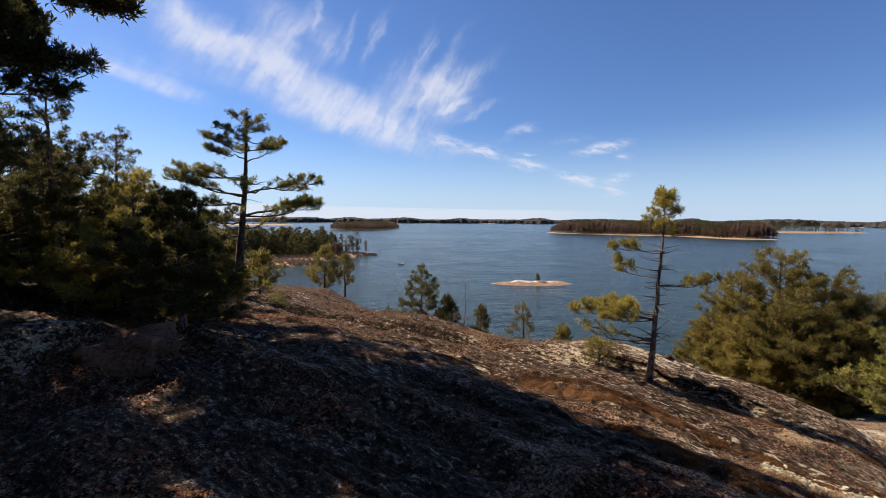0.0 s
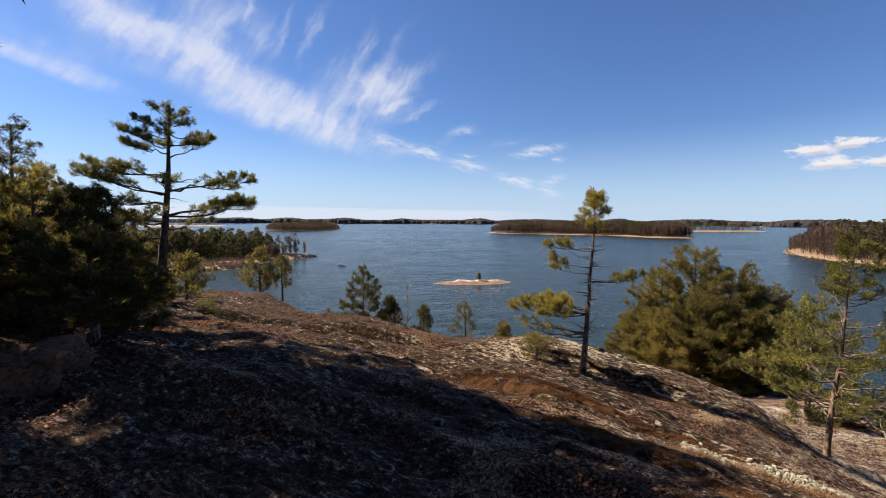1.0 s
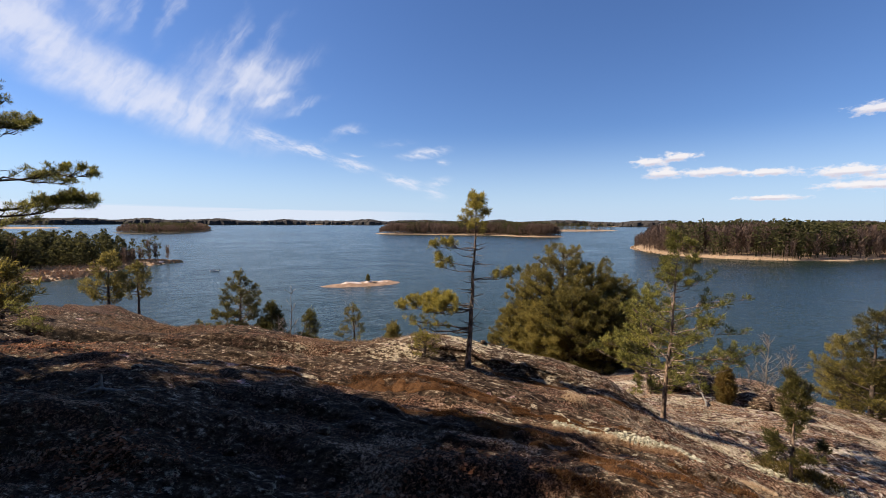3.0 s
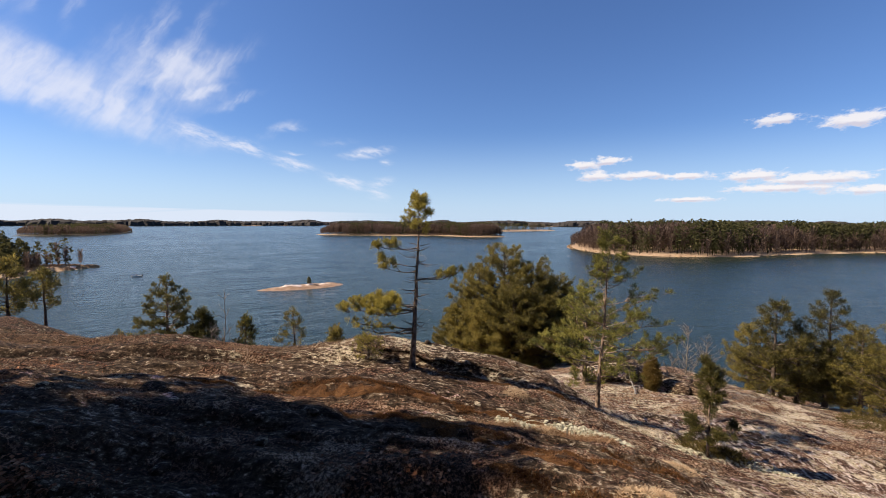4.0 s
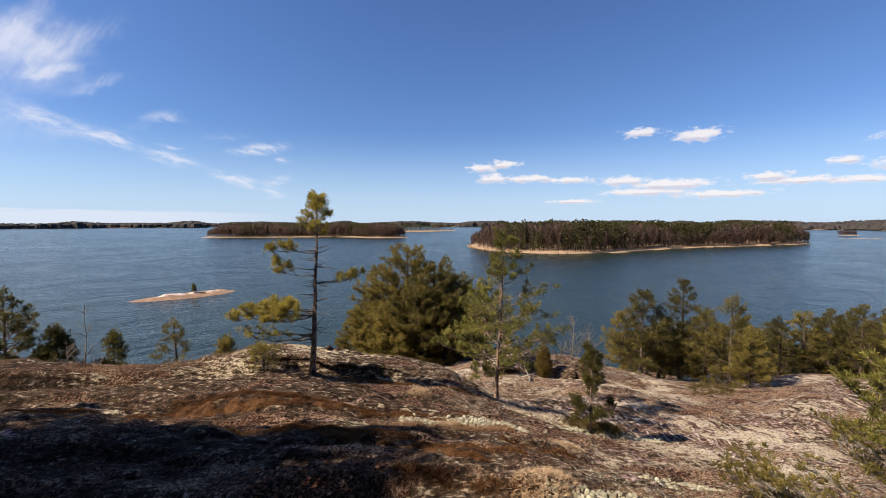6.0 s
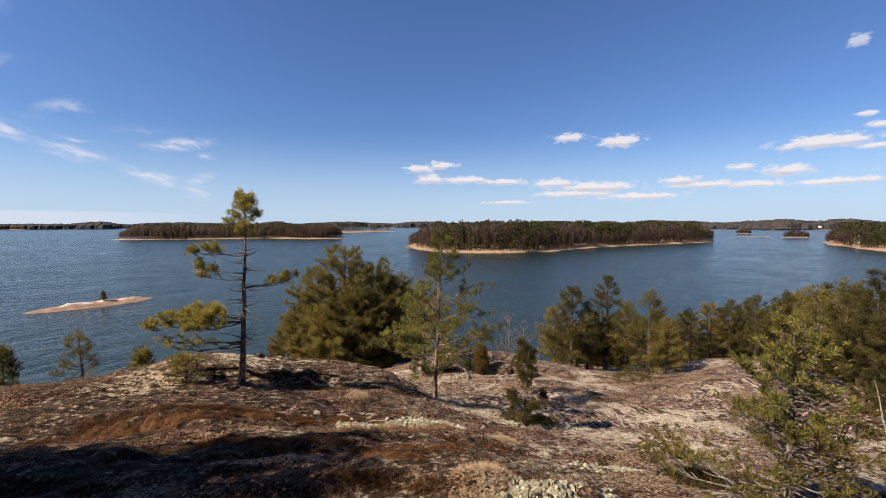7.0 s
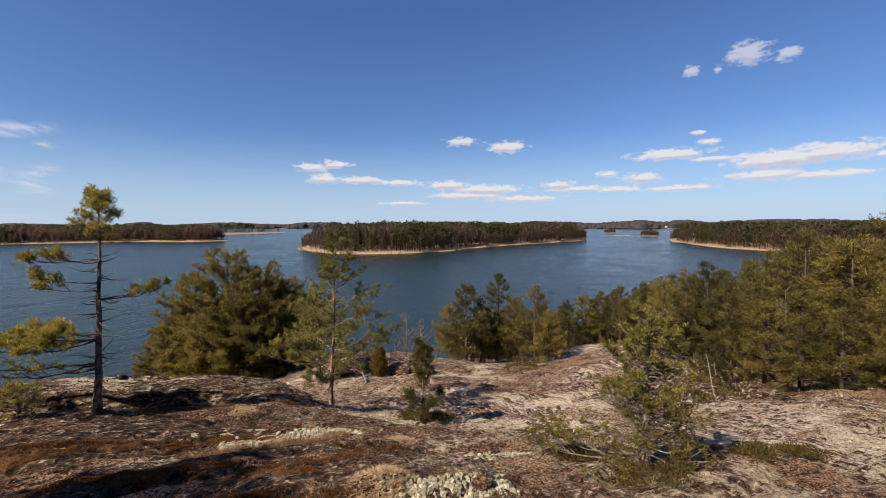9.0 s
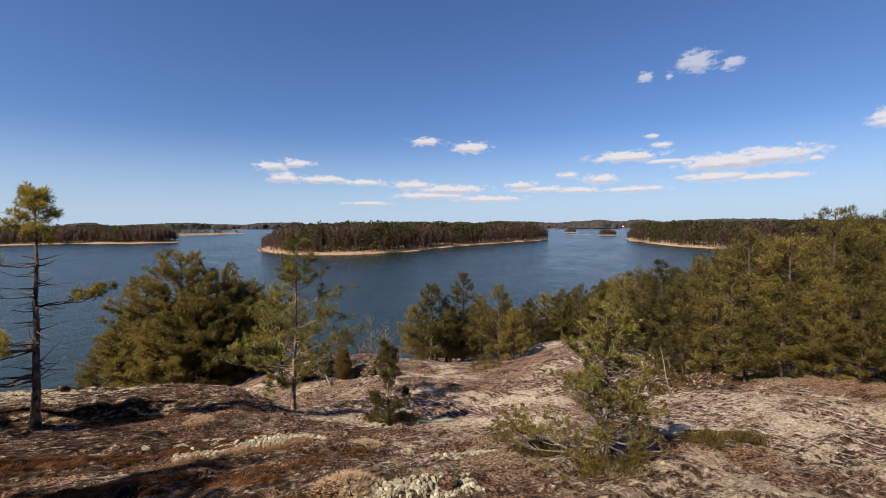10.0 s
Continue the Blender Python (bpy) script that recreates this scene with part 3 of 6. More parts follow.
def hill():
    az_in = np.arange(-128, 62, 0.28)
    az_out = np.arange(62, 232, 2.5)
    azs = np.concatenate([az_in, az_out])
    rs = np.concatenate([[0.05, 0.6, 1.2], 1.6 * (14 / 1.6) ** np.linspace(0, 1, 380), 14 * (SHORE / 14) ** np.linspace(0.012, 1, 80)])
    a, r = np.meshgrid(np.radians(azs), rs, indexing="ij")
    x, y = -np.sin(a) * r, np.cos(a) * r
    z = ground_z(x.ravel(), y.ravel())
    v = np.stack([x.ravel(), y.ravel(), z], -1)
    na, nr = a.shape
    i, j = np.meshgrid(np.arange(na), np.arange(nr - 1), indexing="ij")
    i2 = (i + 1) % na
    f = np.stack([i * nr + j, i * nr + j + 1, i2 * nr + j + 1, i2 * nr + j], -1).reshape(-1, 4)
    me = solid("ground", v, f, M_ROCK, True)
    x, y = v[:, 0], v[:, 1]

    def ease(q, lo, hi):
        q = np.clip((q - lo) / (hi - lo), 0, 1)
        return q * q * (3 - 2 * q)

    def near_to(spots, core):
        return np.max([ease(np.hypot(x - cx, (y - cy) * tall), wide, core * wide) for cx, cy, wide, tall in spots], 0)

    uphill = -0.75 * x + 0.66 * y
    past_seam = 0.409 * (x + 1.1) + 0.913 * (y - 7.82) + 0.04 * (x + 1.1) ** 2
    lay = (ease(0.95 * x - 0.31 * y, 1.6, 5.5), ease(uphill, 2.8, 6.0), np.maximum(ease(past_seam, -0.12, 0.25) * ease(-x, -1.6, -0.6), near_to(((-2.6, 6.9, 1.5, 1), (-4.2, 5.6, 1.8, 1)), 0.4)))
    # second mask: the shaded hilltop, painted darker and barer of lichen
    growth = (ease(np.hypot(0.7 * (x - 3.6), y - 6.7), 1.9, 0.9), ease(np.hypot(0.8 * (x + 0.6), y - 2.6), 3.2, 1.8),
              near_to(((6.2, -2.1, 0.75, 1), (4.3, -1.1, 0.45, 1), (3.6, -1.05, 0.45, 1), (5.1, 1.5, 0.7, 1), (8.5, 3.3, 0.9, 1), (6.3, 0.8, 0.9, 1), (11.6, 4.4, 1.8, 1), (5.8, 1.6, 0.8, 1), (8.2, 1.6, 1.3, 1), (10.2, 3.4, 1.2, 1)), 0.1))
    # last mask: ground under the big tree shadow, darkened in colour
    bare = (near_to(((7.3, 2.1, 2.0, 1), (6.0, -2.3, 2.2, 1)), 0.4), near_to(((1.02, 5.17, 0.30, 1.5), (1.60, 3.74, 0.24, 1.5), (2.1, 3.85, 0.12, 1.5)), 0.0), near_to(((1.6, 4.1, 2.5, 1),), 0.5))
    for kind, three in (("lay", lay), ("growth", growth), ("bare", bare)):
        at = me.attributes.new(kind, "FLOAT_COLOR", "POINT")
        at.data.foreach_set("color", np.stack([*three, 0 * x + 1], -1).astype(np.float32).ravel())
    ob = new("ground", me)
    return tagged(ob, "weathered grey bedrock hill with lichen, moss and needle litter", "ground", "", "structure")


hill()

# the sea reaches the horizon
xs = np.array([(-4900, -4900, 0), (4900, -4900, 0), (4900, 4900, 0), (-4900, 4900, 0)], float)
tagged(new("water", solid("water", xs, [[0, 1, 2, 3]], M_SEA)), "rippled blue-green sea under a spring sky", "water", "", "structure")

# ---- islands and far shores ----
def inside(poly, x, y):
    hit = np.zeros(len(x), bool)
    for (x0, y0), (x1, y1) in zip(poly, poly[1:] + poly[:1]):
        cross = (y0 > y) != (y1 > y)
        with np.errstate(divide="ignore", invalid="ignore"):
            hit ^= cross & (x < (x1 - x0) * (y - y0) / (y1 - y0 + 1e-12) + x0)
    return hit


def edge_distance(poly, x, y):
    best = np.full(len(x), 1e9)
    for (x0, y0), (x1, y1) in zip(poly, poly[1:] + poly[:1]):
        dx, dy = x1 - x0, y1 - y0
        t = np.clip(((x - x0) * dx + (y - y0) * dy) / (dx * dx + dy * dy), 0, 1)
        best = np.minimum(best, np.hypot(x - x0 - t * dx, y - y0 - t * dy))
    return best


def rounded(poly, times=2):
    for _ in range(times):
        out = []
        for (x0, y0), (x1, y1) in zip(poly, poly[1:] + poly[:1]):
            out += [(0.75 * x0 + 0.25 * x1, 0.75 * y0 + 0.25 * y1), (0.25 * x0 + 0.75 * x1, 0.25 * y0 + 0.75 * y1)]
        poly = out
    return poly


def land_mesh(poly, step, rise, top):
    """A low swell of land over an outline, its rim just under the water."""
    xs, ys = [p[0] for p in poly], [p[1] for p in poly]
    gx, gy = np.arange(min(xs) - step, max(xs) + 2 * step, step), np.arange(min(ys) - step, max(ys) + 2 * step, step)
    x, y = np.meshgrid(gx, gy, indexing="ij")
    d = edge_distance(poly, x.ravel(), y.ravel()) * np.where(inside(poly, x.ravel(), y.ravel()), 1, -1)
    wob = value_noise(x.ravel() / (step * 2.3), y.ravel() / (step * 2.3), 2)
    z = top * np.tanh((d + wob * step * 0.35) * rise / top) + 0.10 * wob * np.clip(d, 0, 3) * min(1.0, top)
    n, k = x.shape
    i, j = np.meshgrid(np.arange(n - 1), np.arange(k - 1), indexing="ij")
    f = np.stack([i * k + j, (i + 1) * k + j, (i + 1) * k + j + 1, i * k + j + 1], -1).reshape(-1, 4)
    keep = d[f].max(1) > -1.5 * step
    return np.stack([x.ravel(), y.ravel(), z], -1), f[keep]


def conifer_template(rng, rich):
    """A far conifer of height 1: a stem and an uneven, rounded crown of flakes."""
    n = rich
    s = 1 - 0.86 * rng.random(n) ** 1.15
    th = rng.uniform(0, 2 * np.pi, n)
    rad = 0.20 * np.clip(1.03 - s, 0, 0.35) ** 0.5 / 0.59 * rng.uniform(0.25, 1.0, n)
    c = np.stack([np.cos(th) * rad, np.sin(th) * rad, s * 0.95], -1)
    size = rng.uniform(0.035, 0.085, n)[:, None]
    a = unit(rng.normal(size=(n, 3))) * size
    b = unit(rng.normal(size=(n, 3))) * size
    v = np.stack([c - a, c + a * 0.8, c + b], 1).reshape(-1, 3)
    w = 0.011
    stem = np.array([(-w, 0, 0), (w, 0, 0), (0, 0, 0.85), (0, -w, 0), (0, w, 0), (0, 0, 0.85)])
    v = np.concatenate([v, stem])
    return v, np.arange(len(v)).reshape(-1, 3)


def bare_template(rng, rich):
    """A far leafless tree of height 1: a stem and steep twigs."""
    n = rich
    s = rng.uniform(0.12, 0.85, n)
    th = rng.uniform(0, 2 * np.pi, n)
    base = np.stack([0 * s, 0 * s, s], -1)
    reach = rng.uniform(0.08, 0.2, n)
    tip = base + np.stack([np.cos(th) * reach, np.sin(th) * reach, rng.uniform(0.08, 0.25, n)], -1)
    side = np.stack([-np.sin(th), np.cos(th), 0 * th], -1) * rng.uniform(0.006, 0.022, n)[:, None]
    v = np.stack([base, tip - side, tip + side], 1).reshape(-1, 3)
    w = 0.007
    stem = np.array([(-w, 0, 0), (w, 0, 0), (0, 0, 0.95), (0, -w, 0), (0, w, 0), (0, 0, 0.95)])
    v = np.concatenate([v, stem])
    return v, np.arange(len(v)).reshape(-1, 3)


def forest(rng, places, heights, template, rich, kinds=6):
    temps = [template(rng, rich) for _ in range(kinds)]
    out = []
    for (x, y, z), h in zip(places, heights):
        v, f = temps[rng.integers(kinds)]
        a = rng.uniform(0, 2 * np.pi)
        c, s = math.cos(a) * h, math.sin(a) * h
        wide = rng.uniform(0.8, 1.35)
        out.append((np.stack([wide * (v[:, 0] * c - v[:, 1] * s) + x, wide * (v[:, 0] * s + v[:, 1] * c) + y, v[:, 2] * h + z - 0.1], -1), f))
    return joined(out)


def island(label, poly, seed, count, tall, margin, bare=0.3, step=6.0, rich=26, top=2.5, reeds=0, land_mat=None, rise=0.16, edge_bias=0.6, bare_rim=True, open_side=(), vary=0.0):
    rng = np.random.default_rng(seed)
    poly = rounded(poly)
    root = tagged(new("island"), label, "island")
    v, f = land_mesh(poly, step, rise, top)
    mesh_part("land", root, v, f, land_mat or M_SHORE, True, "low rocky shore with dry reeds")
    xs, ys = [p[0] for p in poly], [p[1] for p in poly]
    n = count * 14
    x, y = rng.uniform(min(xs), max(xs), n), rng.uniform(min(ys), max(ys), n)
    ok = inside(poly, x, y)
    x, y = x[ok], y[ok]
    d = edge_distance(poly, x, y) + 2.5 * value_noise(x / 14, y / 14, 3)
    # thick along the rim
    want = (d > margin) & (rng.random(len(x)) < np.clip(edge_bias + (1 - edge_bias) * np.exp(-(d - margin) / 14), 0, 1))
    for (x0, y0), (x1, y1), wide in open_side:  # treeless belts
        t = np.clip(((x - x0) * (x1 - x0) + (y - y0) * (y1 - y0)) / ((x1 - x0) ** 2 + (y1 - y0) ** 2), 0, 1)
        want &= np.hypot(x - x0 - t * (x1 - x0), y - y0 - t * (y1 - y0)) > wide
    x, y, d = x[want][:count], y[want][:count], d[want][:count]
    z = top * np.tanh(d * rise / top)
    h = tall * rng.uniform(0.84, 1.04, len(x)) * (1 + 0.12 * value_noise(x / 25, y / 25, 4)) * np.clip(0.55 + (d - margin) / 22, 0.55, 1) * rng.uniform(1 - vary, 1, len(x))
    group = value_noise(x / 22, y / 22, 5) * 0.5 + 0.5 + (0.32 * np.exp(-(d - margin) / 9) if bare_rim else 0)
    leafless = group + rng.uniform(-0.18, 0.18, len(x)) > 1 - bare
    p = np.stack([x, y, z], -1)
    if (~leafless).any():
        v, f = forest(rng, p[~leafless], h[~leafless], conifer_template, rich)
        mesh_part("conifer_wood", root, v, f, M_WOODS, False, "dark green conifer wood", "stuff")
    if leafless.any():
        v, f = forest(rng, p[leafless], h[leafless] * 0.85, bare_template, int(rich * 1.6))
        mesh_part("birch_wood", root, v, f, M_BARE, False, "leafless brown birches and alders", "stuff")
    if reeds:
        x, y = rng.uniform(min(xs), max(xs), reeds * 12), rng.uniform(min(ys), max(ys), reeds * 12)
        ok = inside(poly, x, y)
        x, y = x[ok], y[ok]
        d = edge_distance(poly, x, y)
        ok = d < (margin * 0.8 if not open_side else 30)
        x, y, d = x[ok][:reeds], y[ok][:reeds], d[ok][:reeds]
        th = rng.uniform(0, np.pi, len(x))
        w, hh = rng.uniform(0.6, 1.6, len(x)), rng.uniform(0.3, 0.9, len(x))
        z = top * np.tanh(d * rise / top)
        c, s = np.cos(th) * w, np.sin(th) * w
        v = np.stack([np.stack([x - c, y - s, z - 0.2], -1), np.stack([x + c, y + s, z - 0.2], -1), np.stack([x + c * 0.3, y + s * 0.3, z + hh], -1)], 1).reshape(-1, 3)
        mesh_part("reeds", root, v, np.arange(len(v)).reshape(-1, 3), M_REED, False, "belt of dry yellow reeds", "stuff")
    return root


island("large wooded island with a pale reed shore", [(231, 220), (211, 178), (214, 146), (232, 128), (266, 114), (330, 109), (400, 78), (490, 44), (600, 80), (590, 190), (460, 290), (330, 290), (275, 258)],
       11, 3600, 18.6, 2.6, 0.52, 5.0, 46, 1.2, 1400)
island("wooded island across the sound", [(140, 650), (190, 590), (235, 560), (300, 520), (300, 455), (345, 432), (372, 470), (420, 560), (380, 640), (250, 700)], 12, 2400, 18.2, 5.0, 0.55, 10.0, 44, 1.3, 300)
island("dark wooded island beyond the sound", [(420, 720), (600, 720), (760, 745), (800, 820), (560, 900), (380, 860)], 13, 700, 18.0, 8.0, 0.2, 16.0, 12, 2.0)
island("small wooded island in open water", [(-196, 742), (-150, 705), (-110, 730), (-88, 930), (-112, 1010), (-170, 960), (-215, 800)], 14, 1500, 15.0, 2.0, 0.5, 10.0, 40, 0.9, 0, M_FLOOR)
island("wooded point with a reed bay", [(-30, 217), (-45, 203), (-51, 186), (-53, 163), (-70, 152), (-105, 140), (-160, 150), (-170, 215), (-120, 245), (-80, 238), (-46, 228)],
       15, 640, 14.5, 4.0, 0.20, 4.0, 110, 0.9, 9000, vary=0.55, open_side=(((-30, 217), (-42, 206), 7), ((-53, 163), (-70, 152), 28), ((-70, 152), (-105, 140), 36), ((-105, 140), (-160, 150), 36), ((-51, 186), (-53, 163), 13)))
island("wooded shore across the strait", [(470, -26), (400, -44), (354, -57), (318, -82), (278, -105), (240, -170), (230, -300), (420, -420), (760, -330), (720, -120), (600, -40)],
       16, 3600, 17.8, 2.0, 0.40, 8.0, 50, 1.2, 200, edge_bias=0.25)
island("tiny wooded isle in the strait", [(830, 62), (850, 60), (862, 36), (836, 34)], 17, 110, 12.5, 2.0, 0.3, 5.0, 30, 1.5)
island("tiny wooded isle near the strait", [(645, 4), (668, 0), (672, -26), (648, -30)], 18, 140, 12.0, 2.0, 0.5, 5.0, 30, 1.5)
island("low bare skerry in the strait", [(680, 48), (688, 46), (684, 8), (678, 10)], 19, 4, 2.0, 2.0, 0.2, 3.0, 8, 0.8)
island("low dark wooded headland in the distance", [(-700, 1150), (-520, 1180), (-420, 1260), (-520, 1400), (-760, 1380)], 20, 260, 14.0, 10.0, 0.2, 20.0, 10, 2.0)


def far_shore():
    """Low wooded mainland all along the horizon."""
    rng = np.random.default_rng(30)
    root = tagged(new("far_shore"), "low wooded mainland along the horizon", "shore", "", "structure")
    lands, places, heights = [], [], []
    for a0, a1, dist, tall, n in ((62, 20, 3100, 27, 1300), (24, -14, 2500, 25, 1300), (-4, -50, 2900, 30, 1500), (-42, -86, 2300, 25, 1500), (-80, -112, 1500, 16, 1200), (-84, -150, 2600, 28, 1200)):
        az = np.linspace(a0, a1, 60)
        r0 = dist * (1 + 0.07 * value_noise(az * 0.21, 0 * az + dist, 1))
        for k, (dr, zz) in enumerate(((0, -0.5), (60, 2.0), (500, 6.0))):
            lands.append(np.stack([-np.sin(np.radians(az)) * (r0 + dr), np.cos(np.radians(az)) * (r0 + dr), 0 * az + zz], -1))
        u = rng.random(n)
        a = a0 + (a1 - a0) * u
        r = np.interp(u, np.linspace(0, 1, 60), r0) + rng.uniform(20, 260, n)
        places.append(np.stack([-np.sin(np.radians(a)) * r, np.cos(np.radians(a)) * r, 2.0 + 0 * r], -1))
        heights.append(tall * rng.uniform(0.75, 1.05, n) * (1 + 0.3 * value_noise(a * 0.4, a * 0, 2)))
    pieces = []
    for k in range(0, len(lands), 3):
        v = np.concatenate(lands[k:k + 3])
        i = np.arange(59)
        f = np.concatenate([np.stack([b * 60 + i, b * 60 + i + 1, (b + 1) * 60 + i + 1, (b + 1) * 60 + i], -1) for b in (0, 1)])
        pieces.append((v, f))
    v, f = joined(pieces)
    mesh_part("land", root, v, f, M_SHORE, True)

    def blob(rng, rich):
        """A rounded clump of far crowns, wider than high."""
        n = 7
        th = np.linspace(0, 2 * np.pi, n, endpoint=False)
        ring = np.stack([np.cos(th), np.sin(th), 0 * th], -1) * rng.uniform(0.7, 1.2, (n, 1))
        mid = np.stack([np.cos(th), np.sin(th), 0.62 + 0.12 * rng.normal(size=n)], -1) * np.array([0.75, 0.75, 1])
        v = np.concatenate([ring, mid, [[0.1, 0, 1.0]]])
        f = []
        for i in range(n):
            j = (i + 1) % n
            f += [(i, j, n + j), (i, n + j, n + i), (n + i, n + j, 2 * n)]
        return v, np.array(f)

    v, f = forest(rng, np.concatenate(places), np.concatenate(heights), blob, 0)
    mesh_part("woods", root, v, f, M_FAR, False, "dark far woods", "stuff")


far_shore()

# ---- trees on the hill ----
def tufts(rng, at, along, length, count, width):
    """Bundles of needles: at and along are (n, 3); each bundle has count blades."""
    n = len(at)
    d = unit(along[:, None] * 0.75 + rng.normal(size=(n, count, 3)) * 0.62 + np.array([0, 0, 0.25]))
    ln = length * rng.uniform(0.6, 1.15, (n, count, 1))
    side = unit(np.cross(d, rng.normal(size=(n, count, 3)))) * width * 0.5
    base = at[:, None] + d * 0.08 * ln
    v = np.stack([base - side * 0.7, base + d * ln * 0.55 + side, base + d * ln], 2).reshape(-1, 3)
    return v, np.arange(len(v)).reshape(-1, 3)


def pine(label, h, limbs, seed, radius=0.05, sway=0.05, lean=(0, 0), blade=0.065, blades=14, width=0.010, fill=1.5, mat=None, bark=None, name="pine_tree", stubs=0, coarse=False, clump=1.5, lift=(0.05, 0.8), wiggle=0.045):
    """A pine of height h. limbs: (share of the height, bearing, length, rise at the tip, tuftedness)."""
    rng = np.random.default_rng(seed)
    root = tagged(new(name), label, "tree")
    n = 12
    s = np.linspace(0, 1, n)
    wob = np.cumsum(rng.normal(size=(n, 2)) * sway * h / n, 0)
    trunk = np.stack([wob[:, 0] + lean[0] * s * h, wob[:, 1] + lean[1] * s * h, s * h], -1)
    trunk[0, 2] = -0.25
    rad = radius * (1.0 - 0.9 * s ** 0.9)
    rad[0] *= 1.35
    wood, at, along = [tube(trunk, rad, 9)], [], []

    def on_trunk(q):
        return np.array([np.interp(q, s, trunk[:, i]) for i in range(3)])

    for share, az, length, rise, rich in limbs:
        p0 = on_trunk(share)
        out = np.array([*bearing(az), 0.0])
        k7 = 4 if coarse else 7
        u = np.linspace(0, 1, k7)
        bend = rng.normal(size=(k7, 3)) * wiggle * length
        bend[0] = 0
        pts = p0 + out * (u * length)[:, None] + np.array([0, 0, 1.0]) * (rise * length * u ** 1.4)[:, None] + np.cumsum(bend, 0) * 0.6
        r0 = max(0.006, min(0.45 * np.interp(share, s, rad), 0.016 * length + 0.006))
        wood.append(tube(pts, r0 * (1 - 0.85 * u), 4 if coarse else 5))
        if rich <= 0:
            continue
        m = max(3, int((2 + length * 13) * rich ** 0.5 / clump))
        for k in range(m):
            w = rng.uniform(0.22, 1.0) ** 0.8 if k else 1.0
            b = np.array([np.interp(w, u, pts[:, i]) for i in range(3)])
            turn = rng.uniform(-1.1, 1.1)
            c, sn = math.cos(turn), math.sin(turn)
            d = np.array([out[0] * c - out[1] * sn, out[0] * sn + out[1] * c, rng.uniform(*lift)])
            ln = min((0.05 + 0.28 * length * (1.1 - 0.6 * w)) * rng.uniform(0.5, 1.1), 0.65)
            tw = b + unit(d) * np.linspace(0, ln, 4)[:, None] + np.array([0, 0, 1.0]) * (np.linspace(0, 1, 4) ** 2 * ln * 0.25)[:, None]
            wood.append(tube(tw[[0, 3]], np.array([0.009, 0.003]), 3) if coarse else tube(tw, 0.008 * (1 - 0.7 * np.linspace(0, 1, 4)), 3))
            t = max(2, int(rich * fill * clump * (3 + 15 * ln)))
            # pom-poms of needles: one at the tip, others back along the twig
            heads = np.concatenate([[1.0, 0.97], rng.uniform(0.45, 0.95, max(1, int(ln * 4)))])
            q = rng.choice(heads, t)
            pos = np.stack([np.interp(q * 3, np.arange(4), tw[:, i]) for i in range(3)], -1)
            pos = pos + (rng.normal(size=(t, 3)) * 0.03 + np.array([0, 0, 0.012])) * (blade / 0.085)
            at.append(pos)
            along.append(np.tile(unit(d), (t, 1)) * 0.6 + rng.normal(size=(t, 3)) * 0.45 + np.array([0, 0, 0.35]))
    q = rng.uniform(0.86, 1.0, int(14 * fill) if any(b[4] > 0 for b in limbs) else 0)  # needles round the leader
    if len(q):
        at.append(np.stack([on_trunk(w) for w in q]) + rng.normal(size=(len(q), 3)) * 0.012 * h ** 0.5)
        along.append(rng.normal(size=(len(q), 3)) * 0.6 + np.array([0, 0, 0.8]))
    for _ in range(stubs):  # dead twigs low on the stem
        p0 = on_trunk(rng.uniform(0.15, 0.75))
        d = unit(np.array([*rng.normal(size=2), 0.25 * rng.normal()]))
        ln = rng.uniform(0.08, 0.35)
        wood.append(tube(p0 + d * np.linspace(0, ln, 4)[:, None] + rng.normal(size=(4, 3)) * 0.012, 0.007 * (1 - 0.8 * np.linspace(0, 1, 4)), 3))
    v, f = joined(wood)
    mesh_part("trunk", root, v, f, bark or M_BARK, True)
    if at:
        v, f = tufts(rng, np.concatenate(at), np.concatenate(along), blade, blades, width)
        mesh_part("crown", root, v, f, mat or M_NEEDLE, False)
    return root


def whorls(rng, lo, hi, step, spread, top=0.25, h=1.0, rich=1.0, rise=0.3, per=4, belly=0.35, gaps=0.1):
    """Random limbs from lo to hi of the height: widest at belly, narrowing to top."""
    out, s, a = [], lo, rng.uniform(0, 360)
    while s < hi:
        q = (s - lo) / (hi - lo)
        size = spread * (0.62 + 0.38 * q / belly if q < belly else 1 - (1 - top) * ((q - belly) / (1 - belly)) ** 0.95)
        for k in range(per):
            a += 360 / per * rng.uniform(0.75, 1.25)
            if rng.random() > gaps:
                out.append((min(s + rng.uniform(0, step), 0.985), a, size * rng.uniform(0.7, 1.2), rise * rng.uniform(0.3, 1.3) + 0.45 * q, rich * rng.uniform(0.7, 1.3)))
        a += 31
        s += step
    out.append((0.97, 0, 0.02 * h + 0.04, 1.6, rich))
    return out


def stand(ob, az, r, turn=0.0, sink=0.05, size=1.0):
    ob.matrix_world = Matrix.Translation(spot(az, r, -sink)) @ Matrix.Rotation(radians(turn), 4, "Z") @ Matrix.Scale(size, 4)
    return ob


R = np.random.default_rng


def wide_pine(label, h, spread, seed, lo=0.08, rich=1.0, gaps=0.2, top=0.14, belly=0.22, per=5, rise=0.3, **more):
    settings = dict(radius=0.02 * h + 0.02, sway=0.04, blade=0.15, blades=7, width=0.034, fill=1.0)
    settings.update(more)
    return pine(label, h, whorls(R(seed), lo, 0.97, 0.055, spread, top, h, rich, rise, per, belly, gaps), seed, **settings)


def height_to(az, r, el):
    """How tall a thing at a bearing and distance stands if its top is seen at that elevation."""
    return EYE + r * math.tan(radians(el)) - spot(az, r).z


